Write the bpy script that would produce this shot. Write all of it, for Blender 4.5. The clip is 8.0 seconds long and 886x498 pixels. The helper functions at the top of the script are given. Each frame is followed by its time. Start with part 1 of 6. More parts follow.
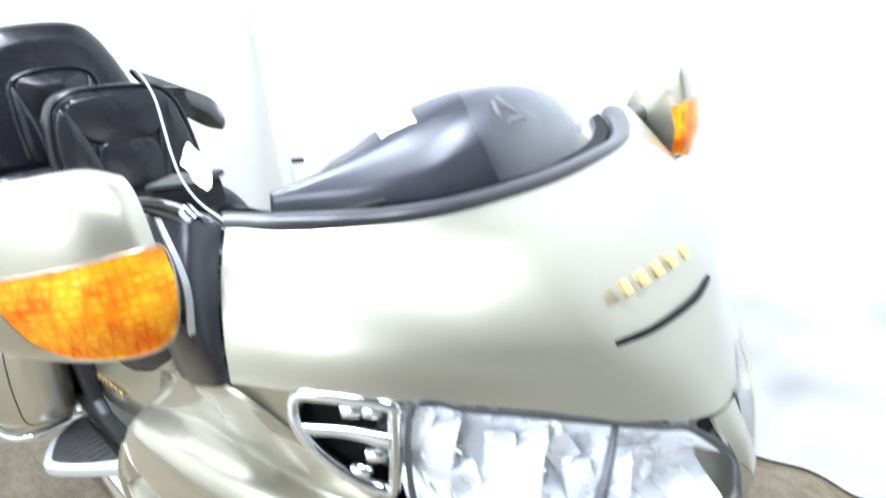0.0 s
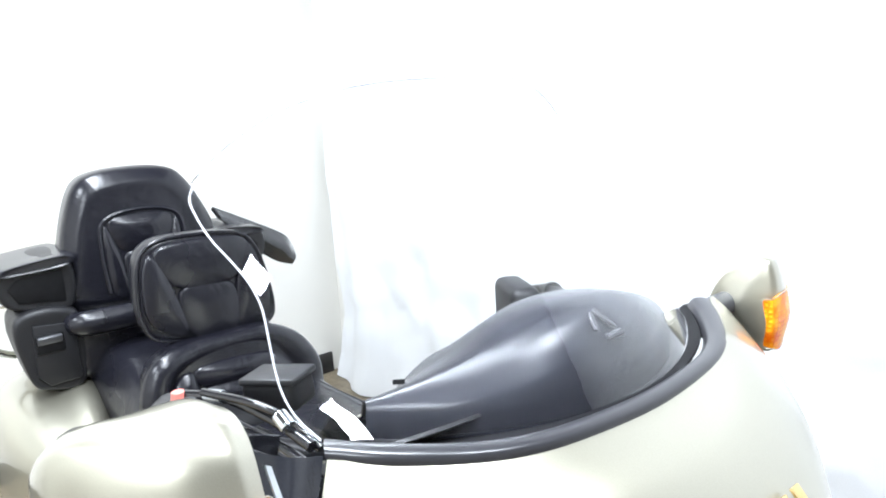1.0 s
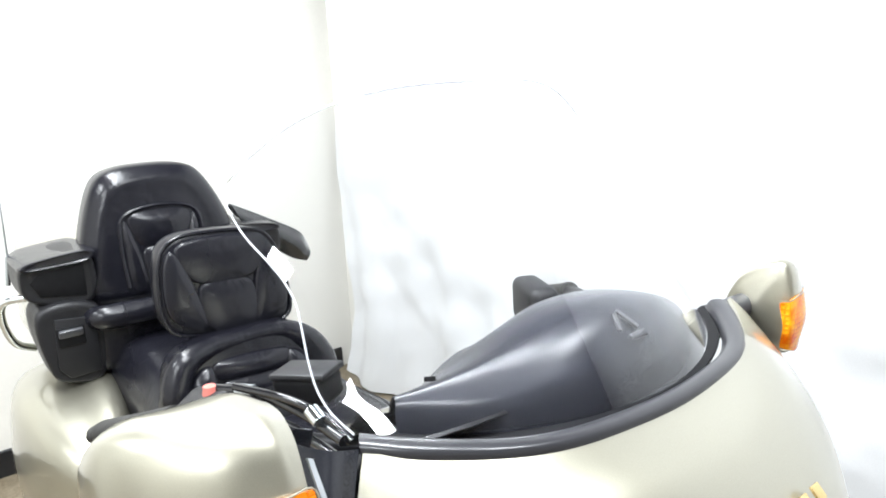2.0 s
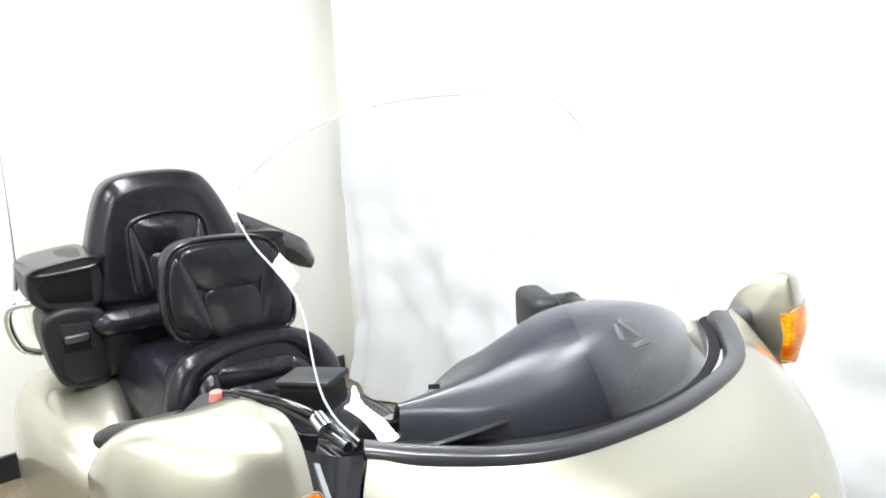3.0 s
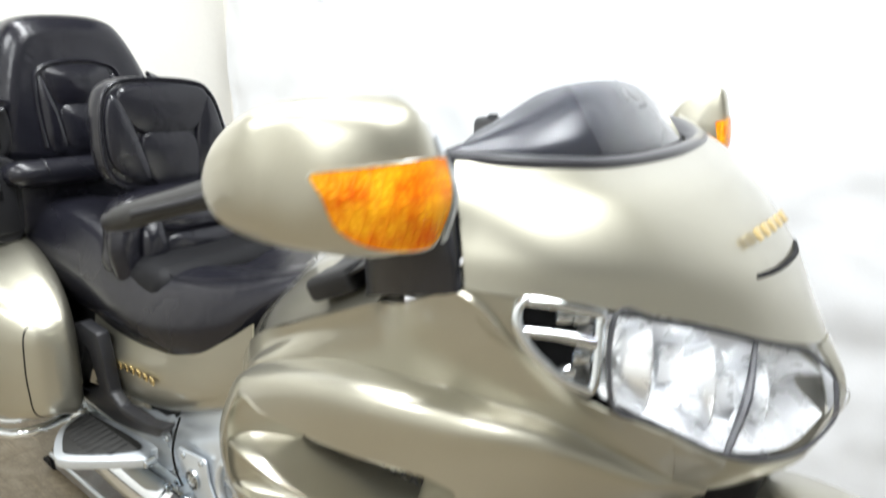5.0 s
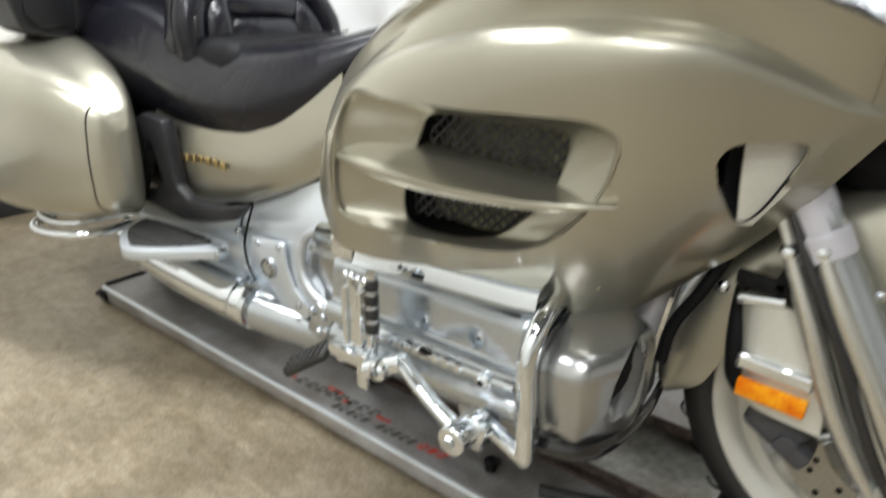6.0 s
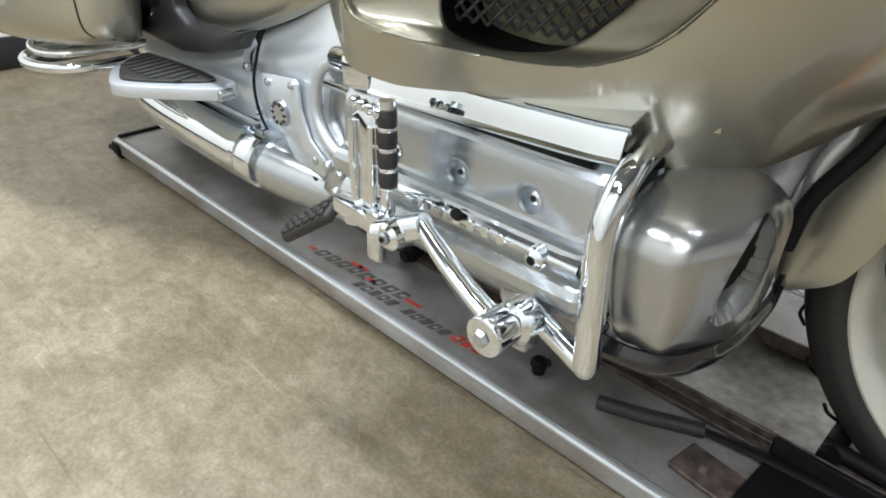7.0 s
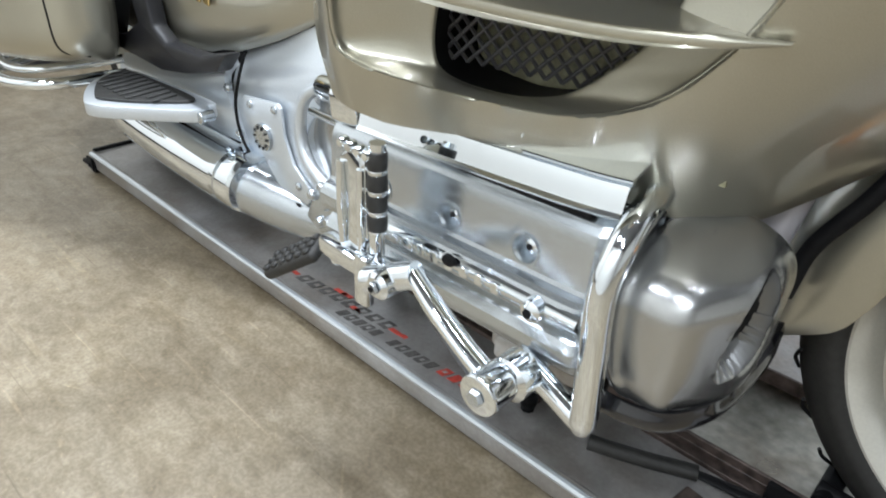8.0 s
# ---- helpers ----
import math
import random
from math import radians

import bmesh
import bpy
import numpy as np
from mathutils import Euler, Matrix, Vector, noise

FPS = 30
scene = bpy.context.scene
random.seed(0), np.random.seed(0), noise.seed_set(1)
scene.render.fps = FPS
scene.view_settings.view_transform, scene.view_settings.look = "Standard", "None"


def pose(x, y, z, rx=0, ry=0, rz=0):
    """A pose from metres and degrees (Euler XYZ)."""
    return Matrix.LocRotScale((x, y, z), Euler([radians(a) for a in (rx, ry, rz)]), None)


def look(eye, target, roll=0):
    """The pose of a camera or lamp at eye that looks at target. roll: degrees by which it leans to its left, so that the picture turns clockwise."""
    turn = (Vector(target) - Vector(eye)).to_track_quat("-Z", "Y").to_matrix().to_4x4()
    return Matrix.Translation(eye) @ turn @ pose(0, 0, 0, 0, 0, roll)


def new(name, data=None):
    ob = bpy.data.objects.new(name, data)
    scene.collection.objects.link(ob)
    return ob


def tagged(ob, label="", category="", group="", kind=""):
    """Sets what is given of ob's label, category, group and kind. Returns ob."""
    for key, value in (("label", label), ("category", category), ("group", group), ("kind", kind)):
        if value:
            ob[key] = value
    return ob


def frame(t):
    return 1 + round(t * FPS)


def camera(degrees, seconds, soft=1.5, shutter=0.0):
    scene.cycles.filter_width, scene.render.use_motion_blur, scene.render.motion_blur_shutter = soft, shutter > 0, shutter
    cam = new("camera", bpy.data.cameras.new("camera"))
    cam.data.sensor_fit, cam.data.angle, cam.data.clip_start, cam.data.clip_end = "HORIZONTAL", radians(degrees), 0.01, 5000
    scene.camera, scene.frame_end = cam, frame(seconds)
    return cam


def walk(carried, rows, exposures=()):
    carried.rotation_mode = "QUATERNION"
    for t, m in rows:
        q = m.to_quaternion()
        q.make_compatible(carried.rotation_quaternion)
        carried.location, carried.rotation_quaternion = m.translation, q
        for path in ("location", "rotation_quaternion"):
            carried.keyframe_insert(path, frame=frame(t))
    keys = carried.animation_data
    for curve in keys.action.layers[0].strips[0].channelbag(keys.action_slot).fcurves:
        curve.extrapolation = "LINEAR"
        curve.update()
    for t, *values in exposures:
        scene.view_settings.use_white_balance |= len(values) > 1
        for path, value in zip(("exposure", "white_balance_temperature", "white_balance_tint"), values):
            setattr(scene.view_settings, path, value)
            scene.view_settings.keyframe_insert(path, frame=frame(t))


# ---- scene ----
cam = camera(66.0, 8.0, soft=1.8, shutter=0.5)
PATH = [
    (0.0, (1.122, -0.560, 1.277), (0.091, 0.374, 0.716), -4.6),
    (0.5, (1.081, -0.558, 1.344), (-0.021, 0.362, 0.909), -3.9),
    (1.0, (1.059, -0.568, 1.390), (-0.079, 0.348, 1.051), -3.1),
    (1.5, (1.054, -0.586, 1.398), (-0.085, 0.324, 1.048), -2.9),
    (3.0, (1.064, -0.608, 1.404), (-0.086, 0.297, 1.077), -2.2),
    (3.5, (1.068, -0.610, 1.397), (-0.071, 0.305, 1.062), -1.9),
    (4.0, (1.083, -0.632, 1.366), (-0.036, 0.303, 1.013), -1.5),
    (4.2, (1.086, -0.650, 1.353), (-0.020, 0.294, 0.987), -1.0),
    (5.3, (0.956, -0.968, 1.101), (0.127, 0.193, 0.639), 1.9),
    (5.5, (0.938, -1.007, 1.017), (0.117, 0.161, 0.556), 2.3),
    (6.0, (0.896, -0.998, 0.852), (0.022, 0.089, 0.303), 0.8),
    (6.5, (0.821, -0.874, 0.757), (-0.072, 0.115, 0.068), 1.8),
    (7.0, (0.775, -0.817, 0.695), (-0.123, 0.110, -0.069), 1.5),
    (7.5, (0.760, -0.797, 0.699), (-0.107, 0.151, -0.076), 3.0),
    (8.0, (0.734, -0.793, 0.719), (-0.133, 0.166, -0.041), 2.9),
]
# The clip starts bright and bluish and settles darker once the floor is in view.
EXPOSURES = [(0.0, 1.26, 5650, 10), (1.5, 1.02, 6000, 10), (3.0, 0.83, 6250, 10), (4.2, 0.82, 6250, 10), (5.3, 0.72, 6300, 10), (6.0, 0.63, 6350, 10), (7.0, 0.81, 6050, 10), (8.0, 0.86, 5850, 10)]
walk(cam, [(t, look(eye, target, roll)) for t, eye, target, roll in PATH], EXPOSURES)

# ---- light: a closed white room lit by ceiling lamps ----
world = bpy.data.worlds.new("room_air")
world.use_nodes = True
world.node_tree.nodes["Background"].inputs[0].default_value = (0.9, 0.95, 1.0, 1)
world.node_tree.nodes["Background"].inputs[1].default_value = 0.15
scene.world = world


def ceiling_lamp(x, y, sx, sy, watts):
    data = bpy.data.lights.new("ceiling_lamp", "AREA")
    data.shape, data.size, data.size_y, data.energy, data.color = "RECTANGLE", sx, sy, watts, (0.975, 0.985, 0.965)
    ob = new("ceiling_lamp", data)
    ob.matrix_world = pose(x, y, 2.78)
    return ob


for lx, ly, sx, sy, lw in ((-0.8, -0.35, 1.2, 0.22, 29), (0.4, -0.35, 1.2, 0.22, 33), (1.42, 0.02, 0.32, 0.50, 17),
                           (-0.5, -1.95, 0.6, 0.30, 23), (0.92, -2.00, 0.16, 0.22, 14), (1.85, -2.35, 0.5, 0.30, 24)):
    ceiling_lamp(lx, ly, sx, sy, lw)

# ---- materials ----
def nodes_of(name):
    m = bpy.data.materials.new(name)
    m.use_nodes = True
    nt = m.node_tree
    return m, nt, nt.nodes["Principled BSDF"]


def material(name, colour, rough=0.5, metal=0.0, grain=0.0, grain_size=60.0, bump=0.0, bump_size=120.0,
             stain=0.0, stain_size=3.0, coat=0.0, rough_var=0.0, sheen=0.0, coat_rough=0.05, gloss=0.5, crease=0.0, dirt=(1, 1, 1)):
    """One procedural surface: base colour varied by fine grain and wide stains, varied gloss, fine relief."""
    m, nt, b = nodes_of(name)
    link, make = nt.links.new, nt.nodes.new
    co = make("ShaderNodeTexCoord")
    fine, wide = make("ShaderNodeTexNoise"), make("ShaderNodeTexNoise")
    fine.inputs["Scale"].default_value, fine.inputs["Detail"].default_value = grain_size, 6
    wide.inputs["Scale"].default_value, wide.inputs["Detail"].default_value = stain_size, 5
    for n in (fine, wide):
        link(co.outputs["Object"], n.inputs["Vector"])
    last = None
    for n, amount in ((fine, grain), (wide, stain)):
        mix = make("ShaderNodeMix")
        mix.data_type, mix.blend_type = "RGBA", "MIX"
        ramp = make("ShaderNodeMapRange")
        ramp.inputs[1].default_value, ramp.inputs[2].default_value = 0.3, 0.7
        link(n.outputs["Fac"], ramp.inputs[0])
        link(ramp.outputs[0], mix.inputs[0])
        lo, hi = 1 - amount, 1 + amount
        if last is None:
            mix.inputs[6].default_value = (*[c * lo for c in colour], 1)
            mix.inputs[7].default_value = (*[min(c * hi, 1) for c in colour], 1)
        else:
            mult = make("ShaderNodeMix")
            mult.data_type, mult.blend_type = "RGBA", "MULTIPLY"
            mult.inputs[0].default_value = 1
            mix.inputs[6].default_value = (*[lo * c for c in dirt], 1)
            mix.inputs[7].default_value = (1, 1, 1, 1)
            link(last, mult.inputs[6])
            link(mix.outputs[2], mult.inputs[7])
            link(mult.outputs[2], b.inputs["Base Color"])
        last = mix.outputs[2]
    rr = make("ShaderNodeMapRange")
    rr.inputs[3].default_value, rr.inputs[4].default_value = max(rough - rough_var, 0.02), min(rough + rough_var, 1)
    link(wide.outputs["Fac"], rr.inputs[0])
    link(rr.outputs[0], b.inputs["Roughness"])
    b.inputs["Metallic"].default_value = metal
    b.inputs["Specular IOR Level"].default_value = gloss
    b.inputs["Coat Weight"].default_value = coat
    b.inputs["Coat Roughness"].default_value = coat_rough
    if sheen:
        b.inputs["Sheen Weight"].default_value = sheen
    if bump:
        bn, rel = make("ShaderNodeBump"), make("ShaderNodeTexNoise")
        rel.inputs["Scale"].default_value, rel.inputs["Detail"].default_value = bump_size, 4
        link(co.outputs["Object"], rel.inputs["Vector"])
        bn.inputs["Strength"].default_value, bn.inputs["Distance"].default_value = bump, 0.004
        link(rel.outputs["Fac"], bn.inputs["Height"])
        link(bn.outputs["Normal"], b.inputs["Normal"])
        if crease:
            soft, fold = make("ShaderNodeBump"), make("ShaderNodeTexNoise")
            fold.inputs["Scale"].default_value, fold.inputs["Detail"].default_value = 16, 3
            fold.inputs["Distortion"].default_value = 1.2
            link(co.outputs["Object"], fold.inputs["Vector"])
            soft.inputs["Strength"].default_value, soft.inputs["Distance"].default_value = crease, 0.02
            link(fold.outputs["Fac"], soft.inputs["Height"])
            link(soft.outputs["Normal"], bn.inputs["Normal"])
    return m


PAINT = material("champagne_pearl_paint", (0.445, 0.428, 0.350), 0.38, 0.88, grain=0.04, grain_size=900, stain=0.05, coat=1.0, coat_rough=0.02, rough_var=0.03)
GREY_PAINT = material("titanium_grey_paint", (0.43, 0.435, 0.435), 0.24, 0.88, grain=0.10, grain_size=900, stain=0.06, coat=0.6, rough_var=0.04)
SILVER = material("satin_silver_paint", (0.60, 0.640, 0.680), 0.30, 0.55, grain=0.04, grain_size=500, stain=0.05, coat=0.3, rough_var=0.05)
ALLOY = material("cast_alloy", (0.55, 0.585, 0.615), 0.20, 0.88, grain=0.05, grain_size=300, stain=0.10, bump=0.03, bump_size=500, rough_var=0.08)
RIM = material("cream_silver_wheel_paint", (0.66, 0.65, 0.59), 0.35, 0.25, grain=0.04, grain_size=300, stain=0.08, coat=0.3)
FORK = material("polished_cream_silver", (0.66, 0.65, 0.60), 0.20, 0.85, grain=0.03, grain_size=300, stain=0.08, coat=0.4, rough_var=0.06)
CHROME = material("chrome", (0.85, 0.895, 0.94), 0.05, 1.0, stain=0.04, stain_size=12, rough_var=0.02)
LEATHER = material("black_leatherette", (0.008, 0.008, 0.012), 0.26, 0.0, gloss=0.45, crease=0.10, grain=0.15, grain_size=200, bump=0.05, bump_size=620, stain=0.12, rough_var=0.06)
PLASTIC = material("black_textured_plastic", (0.013, 0.013, 0.015), 0.42, 0.0, gloss=0.36, grain=0.1, grain_size=300, bump=0.10, bump_size=900, stain=0.15, rough_var=0.08)
DARK_TRIM = material("charcoal_satin_plastic", (0.055, 0.056, 0.062), 0.35, 0.0, grain=0.08, grain_size=300, bump=0.05, bump_size=900, stain=0.1, rough_var=0.08)
HOOD = material("charcoal_dash_plastic", (0.020, 0.021, 0.027), 0.24, 0.0, grain=0.1, grain_size=400, bump=0.06, bump_size=1100, stain=0.15, rough_var=0.08)
GLOSS = material("glossy_black_plastic", (0.010, 0.010, 0.012), 0.10, 0.0, stain=0.1, rough_var=0.04, coat=0.6)
TRIM = material("glossy_charcoal_trim", (0.030, 0.030, 0.035), 0.30, 0.0, grain=0.05, stain=0.08, rough_var=0.05, coat=0.2)
RUBBER = material("tyre_rubber", (0.024, 0.0235, 0.022), 0.60, 0.0, grain=0.25, grain_size=120, bump=0.1, bump_size=300, stain=0.3, stain_size=6, rough_var=0.1)
CORE = material("rough_radiator_core", (0.26, 0.25, 0.16), 0.4, 0.2, grain=0.6, grain_size=70, bump=0.8, bump_size=70)
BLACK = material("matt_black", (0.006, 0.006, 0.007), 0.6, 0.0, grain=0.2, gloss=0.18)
GOLD = material("gold_badge", (0.85, 0.66, 0.32), 0.25, 1.0, stain=0.05)
STEEL = material("grey_steel_plate", (0.43, 0.43, 0.43), 0.36, 0.35, grain=0.10, grain_size=150, bump=0.04, bump_size=200, stain=0.42, stain_size=9, rough_var=0.14, dirt=(1.0, 0.90, 0.80))
RUST = material("rusty_worn_steel", (0.13, 0.098, 0.085), 0.55, 0.4, grain=0.6, grain_size=55, bump=0.25, bump_size=90, stain=0.5, stain_size=10, rough_var=0.15)
DISC = material("brake_disc_steel", (0.45, 0.43, 0.38), 0.3, 0.9, grain=0.1, grain_size=200, stain=0.15, rough_var=0.08)
INK_DARK = material("dark_grey_ink", (0.10, 0.095, 0.09), 0.5, grain=0.5, grain_size=260, stain=0.3, stain_size=40)
INK_RED = material("red_ink", (0.52, 0.07, 0.05), 0.5, grain=0.35, grain_size=260, stain=0.3, stain_size=40)
PALE = material("pale_lavender_plastic", (0.58, 0.57, 0.62), 0.4, 0.1, stain=0.06)
RED_KNOB = material("faded_red_plastic", (0.55, 0.16, 0.13), 0.45)
WALL = material("cream_wall_paint", (0.80, 0.785, 0.74), 0.7, grain=0.015, grain_size=80, bump=0.04, bump_size=140, stain=0.05, stain_size=0.9)
DULL = material("grey_beige_wall_paint", (0.68, 0.67, 0.63), 0.75, grain=0.02, grain_size=80, bump=0.04, bump_size=140, stain=0.06, stain_size=0.9)
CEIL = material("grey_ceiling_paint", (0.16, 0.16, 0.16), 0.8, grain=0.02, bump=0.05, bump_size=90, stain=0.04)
SHEET = material("white_cloth_backdrop", (0.74, 0.75, 0.77), 0.75, grain=0.03, grain_size=400, bump=0.12, bump_size=700, stain=0.04, stain_size=1.5, sheen=0.2)
BASE = material("black_vinyl_baseboard", (0.012, 0.012, 0.014), 0.35, stain=0.3, stain_size=6, rough_var=0.1)


def glass(name, colour, rough, ior=1.45, shade=1.0):
    m, nt, b = nodes_of(name)
    b.inputs["Base Color"].default_value = (*colour, 1)
    b.inputs["Roughness"].default_value = rough
    b.inputs["IOR"].default_value = ior
    b.inputs["Transmission Weight"].default_value = shade
    return m


def amber(name):
    m, nt, b = nodes_of(name)
    link, make = nt.links.new, nt.nodes.new
    co, cell, ramp = make("ShaderNodeTexCoord"), make("ShaderNodeTexVoronoi"), make("ShaderNodeMix")
    cell.inputs["Scale"].default_value = 130
    cell.feature, cell.distance = "F1", "CHEBYCHEV"
    link(co.outputs["Object"], cell.inputs["Vector"])
    ramp.data_type = "RGBA"
    ramp.inputs[6].default_value, ramp.inputs[7].default_value = (1.0, 0.46, 0.01, 1), (0.74, 0.10, 0.0, 1)
    cell.inputs["Randomness"].default_value = 0.2
    # darker bulb housing and bright facets behind the ribs
    cloud, total = make("ShaderNodeTexNoise"), make("ShaderNodeMath")
    cloud.inputs["Scale"].default_value, cloud.inputs["Detail"].default_value = 38, 3
    link(co.outputs["Object"], cloud.inputs["Vector"])
    spread = make("ShaderNodeMapRange")
    spread.inputs["From Min"].default_value, spread.inputs["From Max"].default_value = 0.35, 0.68
    spread.inputs["To Min"].default_value, spread.inputs["To Max"].default_value = -0.30, 0.45
    link(cloud.outputs[0], spread.inputs["Value"])
    total.operation, total.use_clamp = "ADD", True
    link(cell.outputs["Distance"], total.inputs[0])
    link(spread.outputs[0], total.inputs[1])
    link(total.outputs[0], ramp.inputs[0])
    link(ramp.outputs[2], b.inputs["Base Color"])
    bn = make("ShaderNodeBump")
    bn.inputs["Strength"].default_value, bn.inputs["Distance"].default_value = 0.5, 0.004
    link(cell.outputs["Distance"], bn.inputs["Height"])
    link(bn.outputs["Normal"], b.inputs["Normal"])
    b.inputs["Roughness"].default_value = 0.12
    b.inputs["Specular IOR Level"].default_value = 0.22
    return m


REFLECTOR = material("aluminised_reflector", (0.86, 0.87, 0.88), 0.28, 0.6, stain=0.12, stain_size=30, rough_var=0.1)
CLEAR = glass("clear_acrylic", (0.97, 0.98, 0.99), 0.0, 1.45)
LENS = glass("clear_headlight_lens", (0.97, 0.98, 1.0), 0.02, 1.25)
AMBER = amber("amber_lens")


def floor_material():
    m, nt, b = nodes_of("stained_polished_concrete")
    link, make = nt.links.new, nt.nodes.new
    co = make("ShaderNodeTexCoord")

    def noise_at(scale, detail, stretch=(1, 1, 1), turn=0.0, distort=0.0):
        mp, n = make("ShaderNodeMapping"), make("ShaderNodeTexNoise")
        mp.inputs["Scale"].default_value = stretch
        mp.inputs["Rotation"].default_value = (0, 0, radians(turn))
        n.inputs["Scale"].default_value, n.inputs["Detail"].default_value = scale, detail
        n.inputs["Distortion"].default_value = distort
        link(co.outputs["Object"], mp.inputs[0])
        link(mp.outputs[0], n.inputs["Vector"])
        return n.outputs["Fac"]

    def blend(fac, lo, hi, c0, c1):
        mr, mx = make("ShaderNodeMapRange"), make("ShaderNodeMix")
        mr.inputs[1].default_value, mr.inputs[2].default_value = lo, hi
        link(fac, mr.inputs[0])
        mx.data_type = "RGBA"
        mx.inputs[6].default_value, mx.inputs[7].default_value = (*c0, 1), (*c1, 1)
        link(mr.outputs[0], mx.inputs[0])
        return mx.outputs[2]

    def times(a, c):
        mx = make("ShaderNodeMix")
        mx.data_type, mx.blend_type = "RGBA", "MULTIPLY"
        mx.inputs[0].default_value = 1
        link(a, mx.inputs[6])
        link(c, mx.inputs[7])
        return mx.outputs[2]

    col = blend(noise_at(4.5, 10, distort=0.9), 0.30, 0.70, (0.205, 0.172, 0.122), (0.312, 0.268, 0.196))
    col = times(col, blend(noise_at(22, 9, distort=1.2), 0.36, 0.60, (0.80, 0.78, 0.74), (1, 1, 1)))
    col = times(col, blend(noise_at(26, 4, (0.12, 6, 1), -28, 0.5), 0.66, 0.72, (1, 1, 1), (1.30, 1.28, 1.25)))
    col = times(col, blend(noise_at(18, 4, (0.15, 8, 1), 15, 0.4), 0.67, 0.74, (1, 1, 1), (0.70, 0.68, 0.66)))
    col = times(col, blend(noise_at(11, 8, (1, 2.2, 1), 35, 0.8), 0.34, 0.62, (0.80, 0.77, 0.72), (1, 1, 1)))
    col = times(col, blend(noise_at(60, 6), 0.35, 0.6, (0.88, 0.87, 0.85), (1, 1, 1)))
    col = times(col, blend(noise_at(9, 5, (0.25, 5, 1), 62, 0.3), 0.63, 0.72, (1, 1, 1), (1.18, 1.17, 1.14)))
    col = times(col, blend(noise_at(2.1, 4, distort=1.5), 0.60, 0.75, (1, 1, 1), (0.84, 0.80, 0.74)))
    col = times(col, blend(noise_at(170, 5), 0.38, 0.62, (0.84, 0.83, 0.81), (1.08, 1.08, 1.08)))
    col = times(col, blend(noise_at(95, 2), 0.70, 0.74, (1, 1, 1), (1.35, 1.33, 1.28)))
    # faint curved trowel marks and scratches round one far centre
    off, cut, turn, far = make("ShaderNodeVectorMath"), make("ShaderNodeSeparateXYZ"), make("ShaderNodeMath"), make("ShaderNodeVectorMath")
    off.inputs[1].default_value = (0.09, 0.76, 0)
    link(co.outputs["Object"], off.inputs[0])
    link(off.outputs[0], cut.inputs[0])
    far.operation, turn.operation = "LENGTH", "ARCTAN2"
    link(off.outputs[0], far.inputs[0])
    link(cut.outputs["Y"], turn.inputs[0])
    link(cut.outputs["X"], turn.inputs[1])
    for per_metre, per_turn, lo, hi, shade in ((75, 2.2, 0.66, 0.73, (1.22, 1.21, 1.18)), (30, 3.0, 0.64, 0.75, (0.80, 0.78, 0.75)), (150, 5.0, 0.68, 0.74, (1.25, 1.24, 1.2))):
        arc, n, a1, a2 = make("ShaderNodeCombineXYZ"), make("ShaderNodeTexNoise"), make("ShaderNodeMath"), make("ShaderNodeMath")
        a1.operation = a2.operation = "MULTIPLY"
        a1.inputs[1].default_value, a2.inputs[1].default_value = per_metre, per_turn
        link(far.outputs["Value"], a1.inputs[0])
        link(turn.outputs[0], a2.inputs[0])
        link(a1.outputs[0], arc.inputs[0])
        link(a2.outputs[0], arc.inputs[1])
        n.inputs["Scale"].default_value, n.inputs["Detail"].default_value = 1.0, 3
        link(arc.outputs[0], n.inputs["Vector"])
        col = times(col, blend(n.outputs["Fac"], lo, hi, (1, 1, 1), shade))
    link(col, b.inputs["Base Color"])
    mr = make("ShaderNodeMapRange")
    mr.inputs[3].default_value, mr.inputs[4].default_value = 0.28, 0.55
    link(noise_at(7, 6), mr.inputs[0])
    link(mr.outputs[0], b.inputs["Roughness"])
    bn = make("ShaderNodeBump")
    bn.inputs["Strength"].default_value, bn.inputs["Distance"].default_value = 0.10, 0.004
    link(noise_at(40, 8), bn.inputs["Height"])
    link(bn.outputs["Normal"], b.inputs["Normal"])
    return m


FLOOR = floor_material()
# ---- mesh helpers ----
def bm_from(verts, faces):
    bm = bmesh.new()
    vs = [bm.verts.new(v) for v in verts]
    for f in faces:
        try:
            bm.faces.new([vs[i] for i in f])
        except ValueError:
            pass
    bmesh.ops.recalc_face_normals(bm, faces=bm.faces)
    return bm


def mesh_ob(name, bm, mat, parent=None, label="", smooth=True, angle=40):
    me = bpy.data.meshes.new(name)
    bmesh.ops.recalc_face_normals(bm, faces=bm.faces)
    bm.to_mesh(me)
    bm.free()
    me.materials.append(mat)
    if smooth:
        for p in me.polygons:
            p.use_smooth = True
        me.set_sharp_from_angle(angle=radians(angle))
    ob = new(name, me)
    ob.parent = parent
    if label:
        tagged(ob, label)
    return ob


def part(name, bm, mat, parent, label="", smooth=True, angle=40):
    return mesh_ob(name, bm, mat, parent, label, smooth, angle)


def thing(name, label, category, group="", kind="", at=(0, 0, 0)):
    ob = new(name)
    ob.empty_display_size = 0.1
    ob.location = at
    return tagged(ob, label, category, group, kind)


